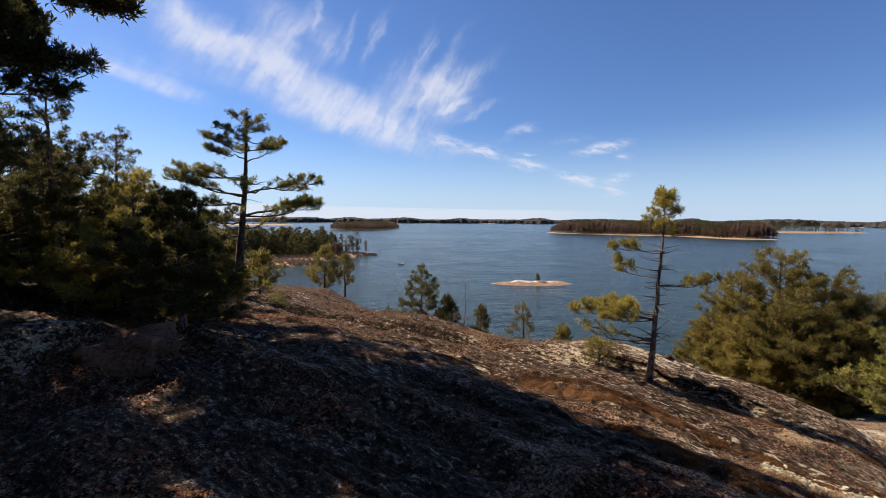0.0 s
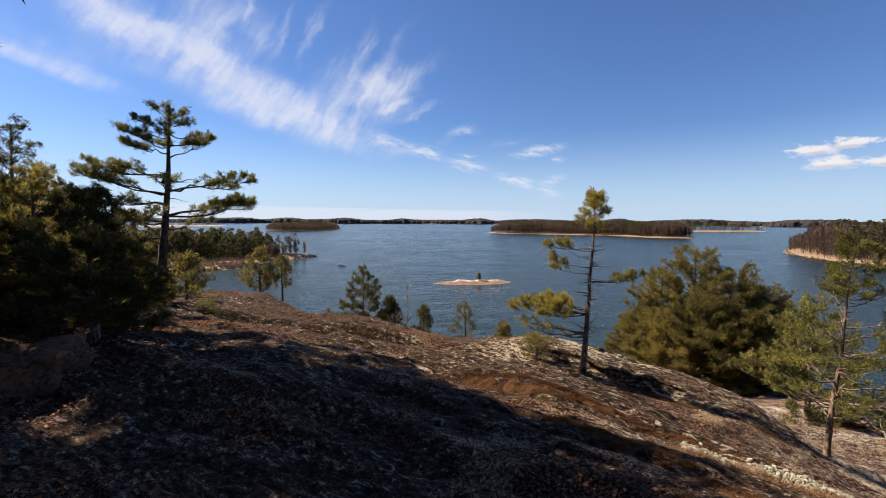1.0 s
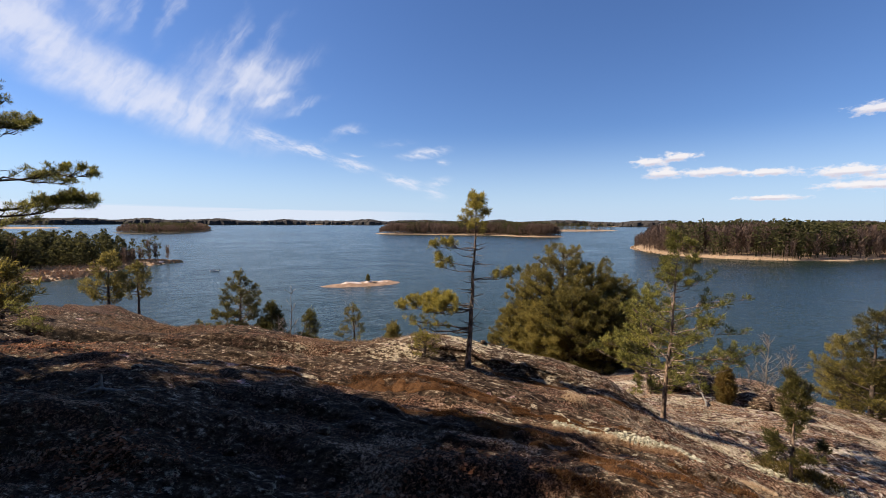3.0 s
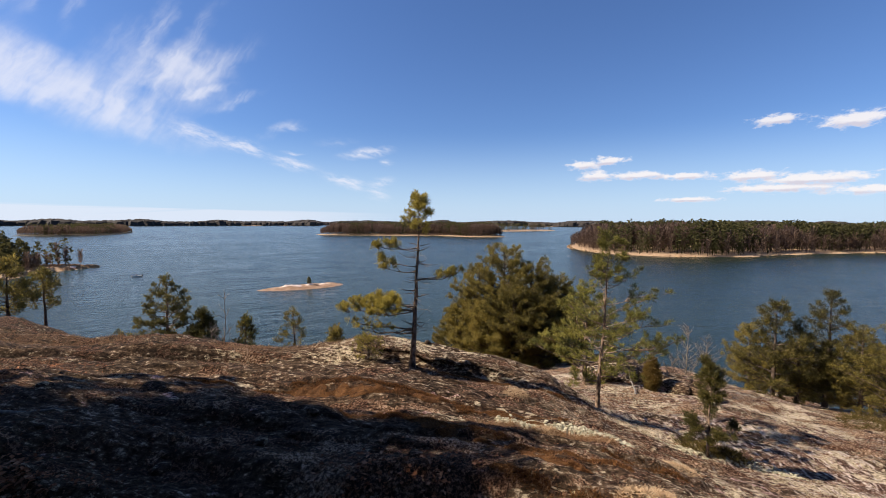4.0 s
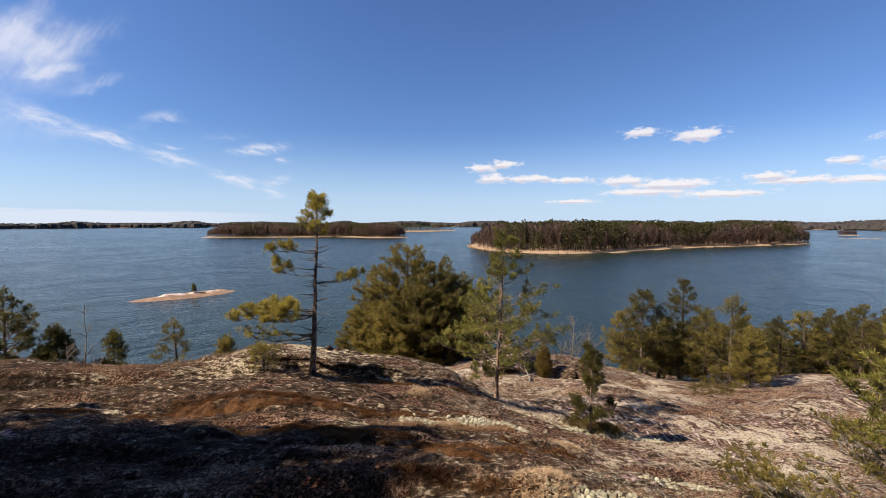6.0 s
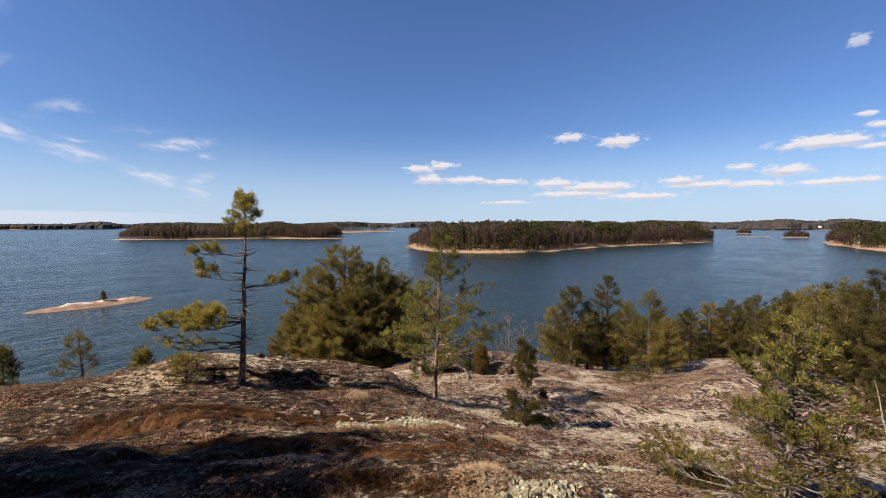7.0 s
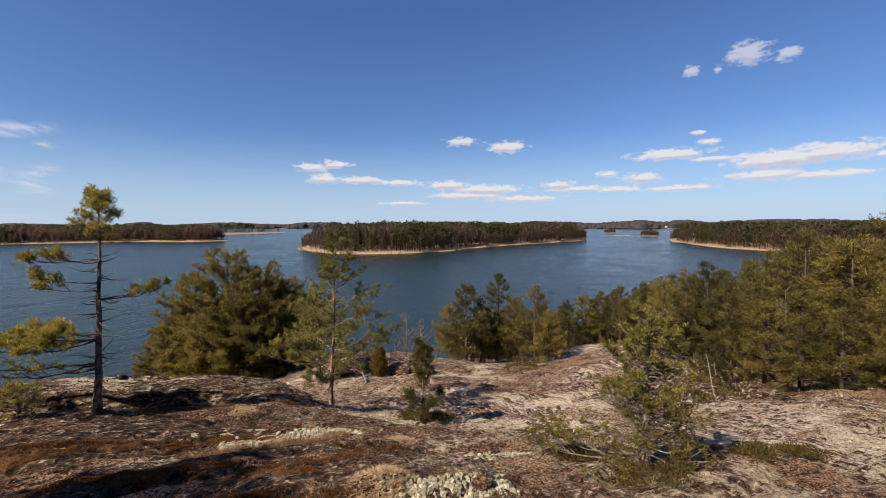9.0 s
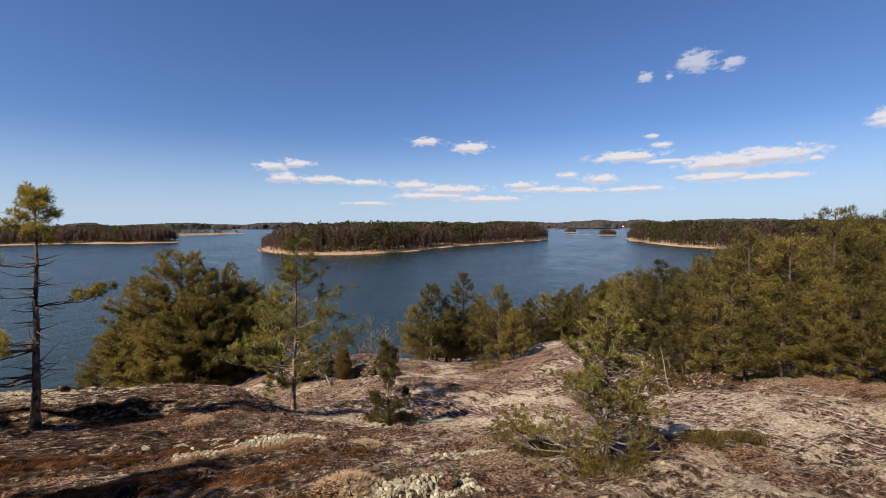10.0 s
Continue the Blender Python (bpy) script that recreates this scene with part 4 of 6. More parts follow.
def topped(label, az, r, el, spread, seed, lo=0.06, rich=1.1, **more):
    return stand(wide_pine(label, height_to(az, r, el) + 0.05, spread, seed, lo, rich, **more), az, r)


# slim pine on the knob: sparse limbs and a small tufted top
limbs = [(0.355, 66, 0.92, 0.02, 1.9), (0.345, 52, 0.78, 0.06, 1.7), (0.35, 88, 0.72, 0.05, 1.6), (0.365, 40, 0.55, 0.12, 1.3), (0.375, 74, 0.62, 0.16, 1.7), (0.245, 66, 0.95, 0.0, 0.3), (0.23, 80, 0.80, -0.04, 0.7), (0.22, 58, 0.7, -0.06, 0.0),
         (0.53, -112, 0.60, 0.10, 0.0), (0.525, -116, 0.62, 0.13, 1.5), (0.58, 64, 0.48, 0.10, 0.9), (0.61, 72, 0.50, 0.14, 1.2), (0.66, 50, 0.34, 0.25, 0.0), (0.705, 70, 0.58, 0.10, 1.3), (0.715, 56, 0.40, 0.12, 0.8),
         (0.63, -60, 0.25, 0.3, 0.0), (0.70, -120, 0.22, 0.4, 0.0), (0.76, 160, 0.28, 0.4, 0.0), (0.73, -100, 0.24, 0.3, 0.0), (0.47, 80, 0.28, 0.1, 0.0), (0.43, -90, 0.22, 0.2, 0.0)]
limbs += whorls(R(3), 0.80, 0.985, 0.036, 0.21, 0.20, 1.0, 0.7, 0.0, 4, 0.10, 0.15)
stand(pine("slim windworn pine with sparse limbs on the bare rock", height_to(-26.6, 6.4, 3.55), [(s, a, ln * 0.95, up, k) for s, a, ln, up, k in limbs], 5, 0.048, 0.045, (0.040, -0.020), stubs=70, fill=1.8, blade=0.062, width=0.009), -26.5, 6.4)
# open pine farther along the slope
limbs = whorls(R(4), 0.18, 0.72, 0.05, 0.92, 0.45, 2.9, 0.85, 0.25, 3, 0.25, 0.25) + whorls(R(14), 0.72, 0.98, 0.045, 0.26, 0.3, 1.0, 1.2, 0.4, 3, 0.3, 0.15) + [(0.62, -140, 0.75, 0.22, 0.9), (0.50, -135, 0.85, 0.15, 0.9), (0.40, -150, 0.9, 0.12, 0.8), (0.30, -140, 0.8, 0.1, 0.8)]
stand(pine("open young pine with a pale trunk on the rock slope", height_to(-51.2, 7.15, -1.6), limbs, 6, 0.040, 0.05, (0.05, -0.05), stubs=40, fill=1.15, mat=M_NEEDLE_FRESH), -51.0, 7.15)
topped("open pine behind the rock slope", -49.2, 11.5, -8.2, 0.95, 33, 0.05, 0.9, mat=M_NEEDLE_FRESH, blade=0.10, blades=10, width=0.018)
# spreading pine by the dark thicket: flat pads of needles on bare inner limbs
PADS = [(0.68, 112, 0.80, 0.24, 2.6), (0.67, 128, 0.62, 0.26, 2.0), (0.60, 116, 0.93, 0.12, 2.6), (0.60, 100, 0.75, 0.16, 1.8), (0.55, 122, 0.82, 0.08, 2.2), (0.47, 114, 0.68, 0.14, 2.6), (0.47, 136, 0.50, 0.16, 1.8), (0.40, 112, 0.45, 0.08, 1.2),
        (0.61, -66, 0.88, 0.26, 2.8), (0.62, -52, 0.70, 0.22, 2.2), (0.50, -64, 1.18, 0.13, 3.0), (0.50, -76, 0.85, 0.18, 2.2), (0.44, -60, 0.55, 0.04, 1.5), (0.66, -70, 0.42, 0.25, 0.0), (0.62, 20, 0.45, 0.3, 1.2), (0.60, 200, 0.5, 0.25, 1.5), (0.50, 190, 0.5, 0.2, 1.2),
        (0.76, -64, 0.42, 0.40, 0.6), (0.78, 110, 0.52, 0.16, 2.6), (0.81, 150, 0.42, 0.15, 2.4), (0.81, -40, 0.42, 0.15, 2.2), (0.82, -75, 0.46, 0.10, 2.6), (0.85, 95, 0.42, 0.12, 2.6), (0.87, -60, 0.38, 0.12, 2.6), (0.89, 120, 0.34, 0.15, 2.6), (0.84, 30, 0.4, 0.1, 2.2), (0.86, 200, 0.4, 0.1, 2.2), (0.91, -90, 0.28, 0.2, 2.4), (0.90, 30, 0.22, 0.7, 2.0), (0.90, 200, 0.22, 0.7, 2.0),
        (0.93, -70, 0.18, 0.8, 2.2), (0.93, 100, 0.18, 0.8, 2.2), (0.97, 40, 0.10, 1.2, 2.0), (0.38, -80, 0.22, 0.15, 0.0), (0.37, 105, 0.40, 0.25, 0.0), (0.33, -60, 0.30, 0.2, 0.0), (0.40, 118, 0.5, 0.25, 0.0), (0.10, -70, 0.85, -0.02, 1.0), (0.12, -85, 0.6, 0.05, 0.8)]
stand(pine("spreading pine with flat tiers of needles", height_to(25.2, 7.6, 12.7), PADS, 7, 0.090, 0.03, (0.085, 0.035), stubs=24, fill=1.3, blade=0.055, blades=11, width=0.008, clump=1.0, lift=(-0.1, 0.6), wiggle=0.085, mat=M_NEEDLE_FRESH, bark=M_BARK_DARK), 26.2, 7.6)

# the broad group past the knob; its right-hand pines take the shaded needles
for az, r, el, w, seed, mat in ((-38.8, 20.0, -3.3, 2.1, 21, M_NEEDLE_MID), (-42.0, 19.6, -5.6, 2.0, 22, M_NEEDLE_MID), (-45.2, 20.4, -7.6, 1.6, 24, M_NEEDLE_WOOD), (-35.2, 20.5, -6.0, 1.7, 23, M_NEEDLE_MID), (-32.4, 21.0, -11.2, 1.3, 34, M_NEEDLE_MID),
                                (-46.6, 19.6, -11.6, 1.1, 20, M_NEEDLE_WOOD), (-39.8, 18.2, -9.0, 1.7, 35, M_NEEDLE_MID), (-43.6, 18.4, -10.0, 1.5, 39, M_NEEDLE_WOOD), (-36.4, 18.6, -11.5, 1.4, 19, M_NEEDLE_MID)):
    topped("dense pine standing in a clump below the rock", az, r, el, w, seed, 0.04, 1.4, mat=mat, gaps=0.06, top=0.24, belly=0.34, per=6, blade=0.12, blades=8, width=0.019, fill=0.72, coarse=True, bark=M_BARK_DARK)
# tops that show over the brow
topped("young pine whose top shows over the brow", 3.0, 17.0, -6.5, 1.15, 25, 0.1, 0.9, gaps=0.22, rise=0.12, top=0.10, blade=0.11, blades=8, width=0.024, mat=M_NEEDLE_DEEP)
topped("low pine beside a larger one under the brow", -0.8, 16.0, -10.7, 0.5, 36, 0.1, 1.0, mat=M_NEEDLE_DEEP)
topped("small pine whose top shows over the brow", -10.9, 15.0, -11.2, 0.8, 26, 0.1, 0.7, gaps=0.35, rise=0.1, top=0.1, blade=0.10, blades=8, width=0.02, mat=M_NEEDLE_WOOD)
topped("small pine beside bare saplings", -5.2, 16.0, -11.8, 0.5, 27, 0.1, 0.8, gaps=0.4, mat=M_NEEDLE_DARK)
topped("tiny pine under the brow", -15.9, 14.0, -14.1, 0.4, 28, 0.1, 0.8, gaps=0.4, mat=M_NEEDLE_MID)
topped("pine at the end of the rock rib", 13.0, 24.0, -5.0, 0.75, 29, 0.35, 0.6, gaps=0.4, mat=M_NEEDLE_MID, bark=M_BARK_DARK)
topped("small pine on the rock rib", 15.6, 23.0, -3.8, 0.85, 30, 0.1, 0.7, gaps=0.35, mat=M_NEEDLE_MID, bark=M_BARK_DARK)
topped("pine leaning over the rock rib", 23.4, 12.0, -4.6, 0.45, 37, 0.1, 0.6, gaps=0.45, mat=M_NEEDLE_MID, bark=M_BARK_DARK)
# saplings on the slope
limbs = whorls(R(31), 0.58, 0.98, 0.09, 0.11, 0.24, 1.2, 1.3, 0.4, 4, 0.2, 0.1) + whorls(R(41), 0.18, 0.38, 0.07, 0.27, 0.8, 1.2, 1.3, 0.1, 5, 0.4, 0.1)
stand(pine("dark sapling pine in two tiers on the lichen rock", height_to(-63.1, 6.4, -15.8), limbs, 31, 0.022, 0.04, blade=0.055, blades=12, width=0.010, fill=1.4, mat=M_NEEDLE_DEEP, stubs=16), -63.1, 6.4)
# straggling young pine: a yellowish narrow top over sprawling green lower limbs
tall = height_to(-91.6, 4.25, -10.6)
young = pine("straggling young pine with sprawling limbs and grey dead twigs", tall, whorls(R(32), 0.40, 0.985, 0.05, 0.34, 0.28, tall, 1.15, 0.40, 5, 0.25, 0.15), 32, 0.03, 0.05, (0.02, 0.0), blade=0.045, blades=13, width=0.010, stubs=50, fill=1.0, clump=1.0, mat=M_NEEDLE_FRESH)
limbs = whorls(R(42), 0.04, 0.42, 0.065, 0.56, 0.70, tall, 1.1, 0.12, 5, 0.3, 0.15) + [(0.07, -2, 1.00, 0.02, 1.3), (0.10, 12, 0.85, 0.04, 1.2), (0.05, -14, 0.95, 0.05, 1.2), (0.06, 90, 0.75, 0.0, 1.2), (0.08, 110, 0.85, 0.0, 1.2), (0.08, 70, 0.8, 0.0, 1.2)]
lower = pine("", tall, limbs, 43, 0.028, 0.05, (0.02, 0.0), blade=0.045, blades=13, width=0.010, stubs=140, fill=0.9, clump=1.0, mat=M_NEEDLE_MID, bark=M_DEAD)
for piece in list(lower.children):
    piece.name = {"trunk": "lower_wood", "crown": "lower_crown"}[piece.name.split(".")[0]]
    piece.parent = young
bpy.data.objects.remove(lower)
stand(young, -91.8, 4.25)
stand(wide_pine("low scrubby pine at the foot of the slim pine", 0.36, 0.24, 38, 0.1, 0.5, gaps=0.55, blade=0.05, blades=8, width=0.010), -20.6, 6.6)

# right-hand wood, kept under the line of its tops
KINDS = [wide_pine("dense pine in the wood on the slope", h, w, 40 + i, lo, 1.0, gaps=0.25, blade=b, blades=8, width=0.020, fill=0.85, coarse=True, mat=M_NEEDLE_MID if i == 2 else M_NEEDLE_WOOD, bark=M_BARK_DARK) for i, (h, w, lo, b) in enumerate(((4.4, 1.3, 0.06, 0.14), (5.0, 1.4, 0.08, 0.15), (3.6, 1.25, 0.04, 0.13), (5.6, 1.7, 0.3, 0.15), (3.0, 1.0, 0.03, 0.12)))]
TALL = (4.4, 5.0, 3.6, 5.6, 3.0)
rng = R(77)
first = [True] * len(KINDS)


def plant(az, r, k, el):
    ob = KINDS[k] if first[k] else copy_thing(KINDS[k], Matrix())
    first[k] = False
    tagged(ob, "", "", "pines in the wood on the slope")
    return stand(ob, az, r, rng.uniform(0, 360), 0.1, max(0.3, (height_to(az, r, el) + 0.1) / TALL[k]))


for az, r, k, el in ((-68.6, 16.0, 4, -8.7), (-66.6, 17.0, 2, -11.0), (-70.6, 16.5, 0, -10.0), (-72.8, 17.5, 1, -7.1), (-75.4, 16.5, 2, -10.0), (-77.7, 15.5, 0, -8.3), (-79.5, 15, 2, -11.5), (-82, 20, 0, -10.0), (-84, 21, 2, -9.3),
                     (-86, 21, 1, -8.9), (-88.3, 21, 1, -8.2), (-90.5, 20, 0, -7.6), (-93, 19, 2, -6.8), (-93.5, 14.5, 4, -12.5), (-95.3, 18, 2, -6.0), (-97.5, 17, 1, -5.0), (-99.5, 16, 0, -6.6), (-101.5, 16, 0, -4.4),
                     (-103.5, 17, 1, -3.6), (-105.7, 15, 3, -1.4), (-108, 15, 1, -3.0), (-109.5, 14, 2, -2.0), (-112.5, 15, 3, 0.6), (-114, 13, 0, -1.2), (-116.5, 14, 1, 0.2), (-119, 13, 0, 0.5), (-122, 14, 0, 0.5),
                     (-97, 11.5, 4, -14.0), (-100, 11.0, 4, -10.5), (-103, 10.8, 2, -8.5), (-106, 11, 4, -8.0), (-109, 11, 4, -7.0), (-112, 11.3, 2, -6.0), (-115, 11.2, 4, -7.0), (-118, 11.5, 4, -5.0), (-126, 12.5, 3, 0.0)):
    plant(az, r, k, el)
line_az, line_el = (-130, -116, -110, -106, -102, -98, -93, -88, -84, -80, -74, -66), (0.0, 0.0, -0.8, -2.2, -3.8, -5.0, -6.8, -8.2, -9.4, -10.5, -11, -13)
for az in np.arange(-68, -130, -2.4):
    for r in (25, 31):
        a = az + rng.uniform(-1.2, 1.2)
        plant(a, r + rng.uniform(-2, 2), int(rng.integers(5)), float(np.interp(a, line_az, line_el)) - rng.uniform(0.2, 1.6))

# thicket to the west: lit pine, dark pines with shade in the needle colour, and the taller ones behind
near = dict(blade=0.07, blades=11, width=0.012, fill=1.15, gaps=0.3)
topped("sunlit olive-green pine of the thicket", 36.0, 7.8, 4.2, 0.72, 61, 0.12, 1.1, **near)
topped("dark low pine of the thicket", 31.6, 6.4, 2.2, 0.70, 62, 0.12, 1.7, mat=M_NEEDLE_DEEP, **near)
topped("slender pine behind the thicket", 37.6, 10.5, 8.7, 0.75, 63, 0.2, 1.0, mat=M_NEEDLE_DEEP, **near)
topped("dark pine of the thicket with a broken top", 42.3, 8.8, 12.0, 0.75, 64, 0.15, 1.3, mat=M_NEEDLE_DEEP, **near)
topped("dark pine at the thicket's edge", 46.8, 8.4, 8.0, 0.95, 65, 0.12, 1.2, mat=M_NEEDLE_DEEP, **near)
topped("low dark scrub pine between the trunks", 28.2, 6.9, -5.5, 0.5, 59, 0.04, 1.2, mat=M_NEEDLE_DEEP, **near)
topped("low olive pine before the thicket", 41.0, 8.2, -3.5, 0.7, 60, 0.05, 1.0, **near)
# low pines added to stand in for the black shade beneath the thicket
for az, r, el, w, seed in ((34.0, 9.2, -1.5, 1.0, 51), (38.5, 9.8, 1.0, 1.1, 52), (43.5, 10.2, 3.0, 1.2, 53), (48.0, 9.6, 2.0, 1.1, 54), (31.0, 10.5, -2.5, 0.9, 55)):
    topped("dark bushy pine added to fill the shade under the taller ones", az, r, el, w, seed, 0.02, 1.5, mat=M_NEEDLE_DEEP, gaps=0.05, blade=0.10, blades=8, width=0.022, fill=1.1, coarse=True)
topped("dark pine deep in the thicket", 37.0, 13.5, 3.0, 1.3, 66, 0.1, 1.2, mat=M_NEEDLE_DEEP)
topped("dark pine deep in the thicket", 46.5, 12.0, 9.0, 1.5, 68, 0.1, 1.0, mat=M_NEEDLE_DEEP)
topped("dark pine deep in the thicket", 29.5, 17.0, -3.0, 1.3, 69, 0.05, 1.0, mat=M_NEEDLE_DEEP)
# the tall pine overhead, whose limbs reach in from the west
limbs = [(0.47, -54, 1.10, -0.05, 1.6), (0.50, -60, 1.30, -0.03, 1.7), (0.54, -66, 1.15, 0.08, 1.6), (0.52, -50, 1.10, 0.03, 1.5), (0.57, -58, 1.0, 0.12, 1.5), (0.60, -62, 0.85, 0.15, 1.3), (0.70, -58, 0.45, 0.05, 1.6), (0.72, -48, 0.45, 0.05, 1.6)]
limbs += [(s, a, ln, 0.02, 1.3) for s, a, ln in ((0.90, -14, 2.9), (0.91, -28, 2.7), (0.92, -46, 1.6), (0.92, -2, 2.6), (0.94, -22, 2.9), (0.94, -60, 1.5), (0.96, -10, 2.7), (0.97, -34, 2.4))]
limbs += whorls(R(71), 0.72, 0.98, 0.06, 1.1, 0.9, 1.0, 1.2, 0.05, 5, 0.3, 0.2)
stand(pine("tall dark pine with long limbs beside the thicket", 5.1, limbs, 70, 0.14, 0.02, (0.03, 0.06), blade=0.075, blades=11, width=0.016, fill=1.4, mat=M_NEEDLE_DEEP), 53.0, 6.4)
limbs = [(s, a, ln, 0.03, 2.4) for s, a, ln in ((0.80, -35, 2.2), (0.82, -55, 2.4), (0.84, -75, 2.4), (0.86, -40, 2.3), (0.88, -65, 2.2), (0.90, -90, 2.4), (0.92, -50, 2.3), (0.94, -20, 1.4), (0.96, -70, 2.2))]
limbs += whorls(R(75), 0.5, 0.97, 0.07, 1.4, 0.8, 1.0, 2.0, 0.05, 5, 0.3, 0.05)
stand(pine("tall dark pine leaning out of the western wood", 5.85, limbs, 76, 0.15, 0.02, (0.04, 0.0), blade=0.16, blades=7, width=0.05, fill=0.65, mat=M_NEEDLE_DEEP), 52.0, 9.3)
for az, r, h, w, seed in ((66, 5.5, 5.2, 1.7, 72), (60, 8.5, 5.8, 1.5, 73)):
    stand(wide_pine("tall dark unseen pine of the western wood", h, w, seed, 0.2, 1.0, blade=0.2, blades=5, width=0.06, fill=0.6, coarse=True, mat=M_NEEDLE_DEEP), az, r)
# unseen pines added behind the hilltop to block sky light from the shade
back = wide_pine("tall dark unseen pine of the western wood", 7.0, 2.2, 78, 0.2, 0.9, blade=0.26, blades=4, width=0.09, fill=0.5, coarse=True, mat=M_NEEDLE_DARK)
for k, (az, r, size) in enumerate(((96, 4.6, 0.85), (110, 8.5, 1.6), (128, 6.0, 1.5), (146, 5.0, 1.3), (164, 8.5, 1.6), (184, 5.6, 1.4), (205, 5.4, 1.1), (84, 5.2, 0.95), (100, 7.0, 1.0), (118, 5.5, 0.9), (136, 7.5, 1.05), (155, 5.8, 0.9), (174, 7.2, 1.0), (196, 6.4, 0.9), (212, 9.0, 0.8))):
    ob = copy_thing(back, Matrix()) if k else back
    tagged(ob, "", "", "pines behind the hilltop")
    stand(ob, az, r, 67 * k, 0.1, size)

# ---- stones, dead wood, small shrubs ----
def stone_mesh(name, size, seed, mat, detail=3, rough=0.22):
    """A weathered block: a sphere squared off and broken up by noise."""
    bm = bmesh.new()
    bmesh.ops.create_icosphere(bm, subdivisions=detail, radius=1.0)
    off = Vector((seed * 3.7, seed * 1.3, seed * 2.1))
    for w in bm.verts:
        c = w.co.copy()
        c = Vector([math.copysign(abs(q) ** 0.6, q) for q in c])
        c *= 1 + rough * noise.noise(c * 1.3 + off) + 0.45 * rough * noise.noise(c * 3.7 + off) + 0.2 * rough * noise.noise(c * 9.0 + off)
        w.co = Vector((c.x * size[0], c.y * size[1], c.z * size[2]))
    me = bpy.data.meshes.new(name)
    bm.to_mesh(me)
    bm.free()
    me.materials.append(mat)
    for f in me.polygons:
        f.use_smooth = True
    return me


def rock(label, az, r, size, seed, turn=0.0, sink=0.35, name="boulder", mat=None, rough=0.3):
    ob = tagged(new(name, stone_mesh(name, size, seed, mat or M_ROCK, 4, rough)), label, "rock")
    ob.matrix_world = Matrix.Translation(spot(az, r, size[2] * (1 - 2 * sink))) @ Matrix.Rotation(radians(turn), 4, "Z")
    return ob


rock("mossy grey boulder strewn with brown needles", 37.2, 5.35, (0.40, 0.30, 0.24), 3, 20, 0.42, mat=M_STREWN, rough=0.5)
rock("low grey ledge block in the shade", 44.5, 5.6, (0.55, 0.3, 0.2), 8, 60)
rock("grey block with a dark hollow under it", -59.5, 11.6, (0.6, 0.4, 0.26), 5, 35, 0.3)
rock("flat pale slab behind the slope", -54.0, 12.4, (0.9, 0.5, 0.25), 12, 10)
rock("rounded lichen boulder beside the juniper", -62.2, 11.3, (0.34, 0.3, 0.18), 14, 80)
rock("pale flat stone at the wood's edge", -103.0, 9.6, (0.5, 0.3, 0.15), 17, 40)
rock("pale flat stone at the wood's edge", -97.5, 9.2, (0.35, 0.25, 0.12), 19, 10)


def rock_lip():
    """The knob's overhanging edge: a long ragged slab with a dark hollow under it."""
    n = 70
    ku = np.linspace(-0.9, 2.4, n)
    ragged = 0.10 * value_noise(ku * 1.7, 0 * ku + 4.2, 3) + 0.06 * value_noise(ku * 5.1, 0 * ku + 1.7, 5)
    taper = np.clip((ku + 0.9) / 0.6, 0, 1) ** 0.5 * np.clip((2.4 - ku) / 2.2, 0, 1) ** 0.6
    rings = []
    for k in range(n):
        reach = 0.17 * taper[k] + 0.6 * ragged[k]
        loop = []
        for off, lift in ((-0.55, -0.16), (-0.55, -0.01), (-0.28, 0.012), (0.0, 0.010), (reach * 0.6, -0.005), (reach, -0.03), (reach * 0.96, -0.05), (reach * 0.5, -0.08), (0.0, -0.14)):
            kv = -1.08 - off
            x, y = 3.45 + 0.82 * ku[k] + 0.57 * kv, 7.1 - 0.57 * ku[k] + 0.82 * kv
            x0, y0 = 3.45 + 0.82 * ku[k] + 0.57 * max(kv, -0.98), 7.1 - 0.57 * ku[k] + 0.82 * max(kv, -0.98)
            wav = 0.012 * float(value_noise(np.array([ku[k] * 6.0]), np.array([off * 9.0]), 6)[0])
            loop.append((x, y, float(ground_z(x0, y0)) + lift + wav - 0.05 * (1 - taper[k])))
        rings.append(loop)
    v = np.array(rings).reshape(-1, 3)
    i, j = np.meshgrid(np.arange(n - 1), np.arange(9), indexing="ij")
    f = np.stack([i * 9 + j, i * 9 + (j + 1) % 9, (i + 1) * 9 + (j + 1) % 9, (i + 1) * 9 + j], -1).reshape(-1, 4)
    return tagged(new("rock_ledge", solid("rock_ledge", v, f, M_ROCK, True)), "overhanging lichen-grey rock lip under the slim pine", "rock")


rock_lip()
proto = tagged(new("stone", stone_mesh("stone", (1.0, 0.8, 0.55), 23, M_ROCK, 2)), "small loose grey stone on the rock", "stone", "loose stones")
rng = R(91)
for k in range(34):
    az, r = rng.uniform(-118, 30), 2.6 * 4.0 ** rng.random()
    s = rng.uniform(0.025, 0.075)
    m4 = Matrix.Translation(spot(az, r, 0.2 * s)) @ Matrix.Rotation(rng.uniform(0, 6.28), 4, "Z") @ Matrix.Scale(s, 4)
    if k:
        copy_thing(proto, m4).matrix_world = m4
    else:
        proto.matrix_world = m4


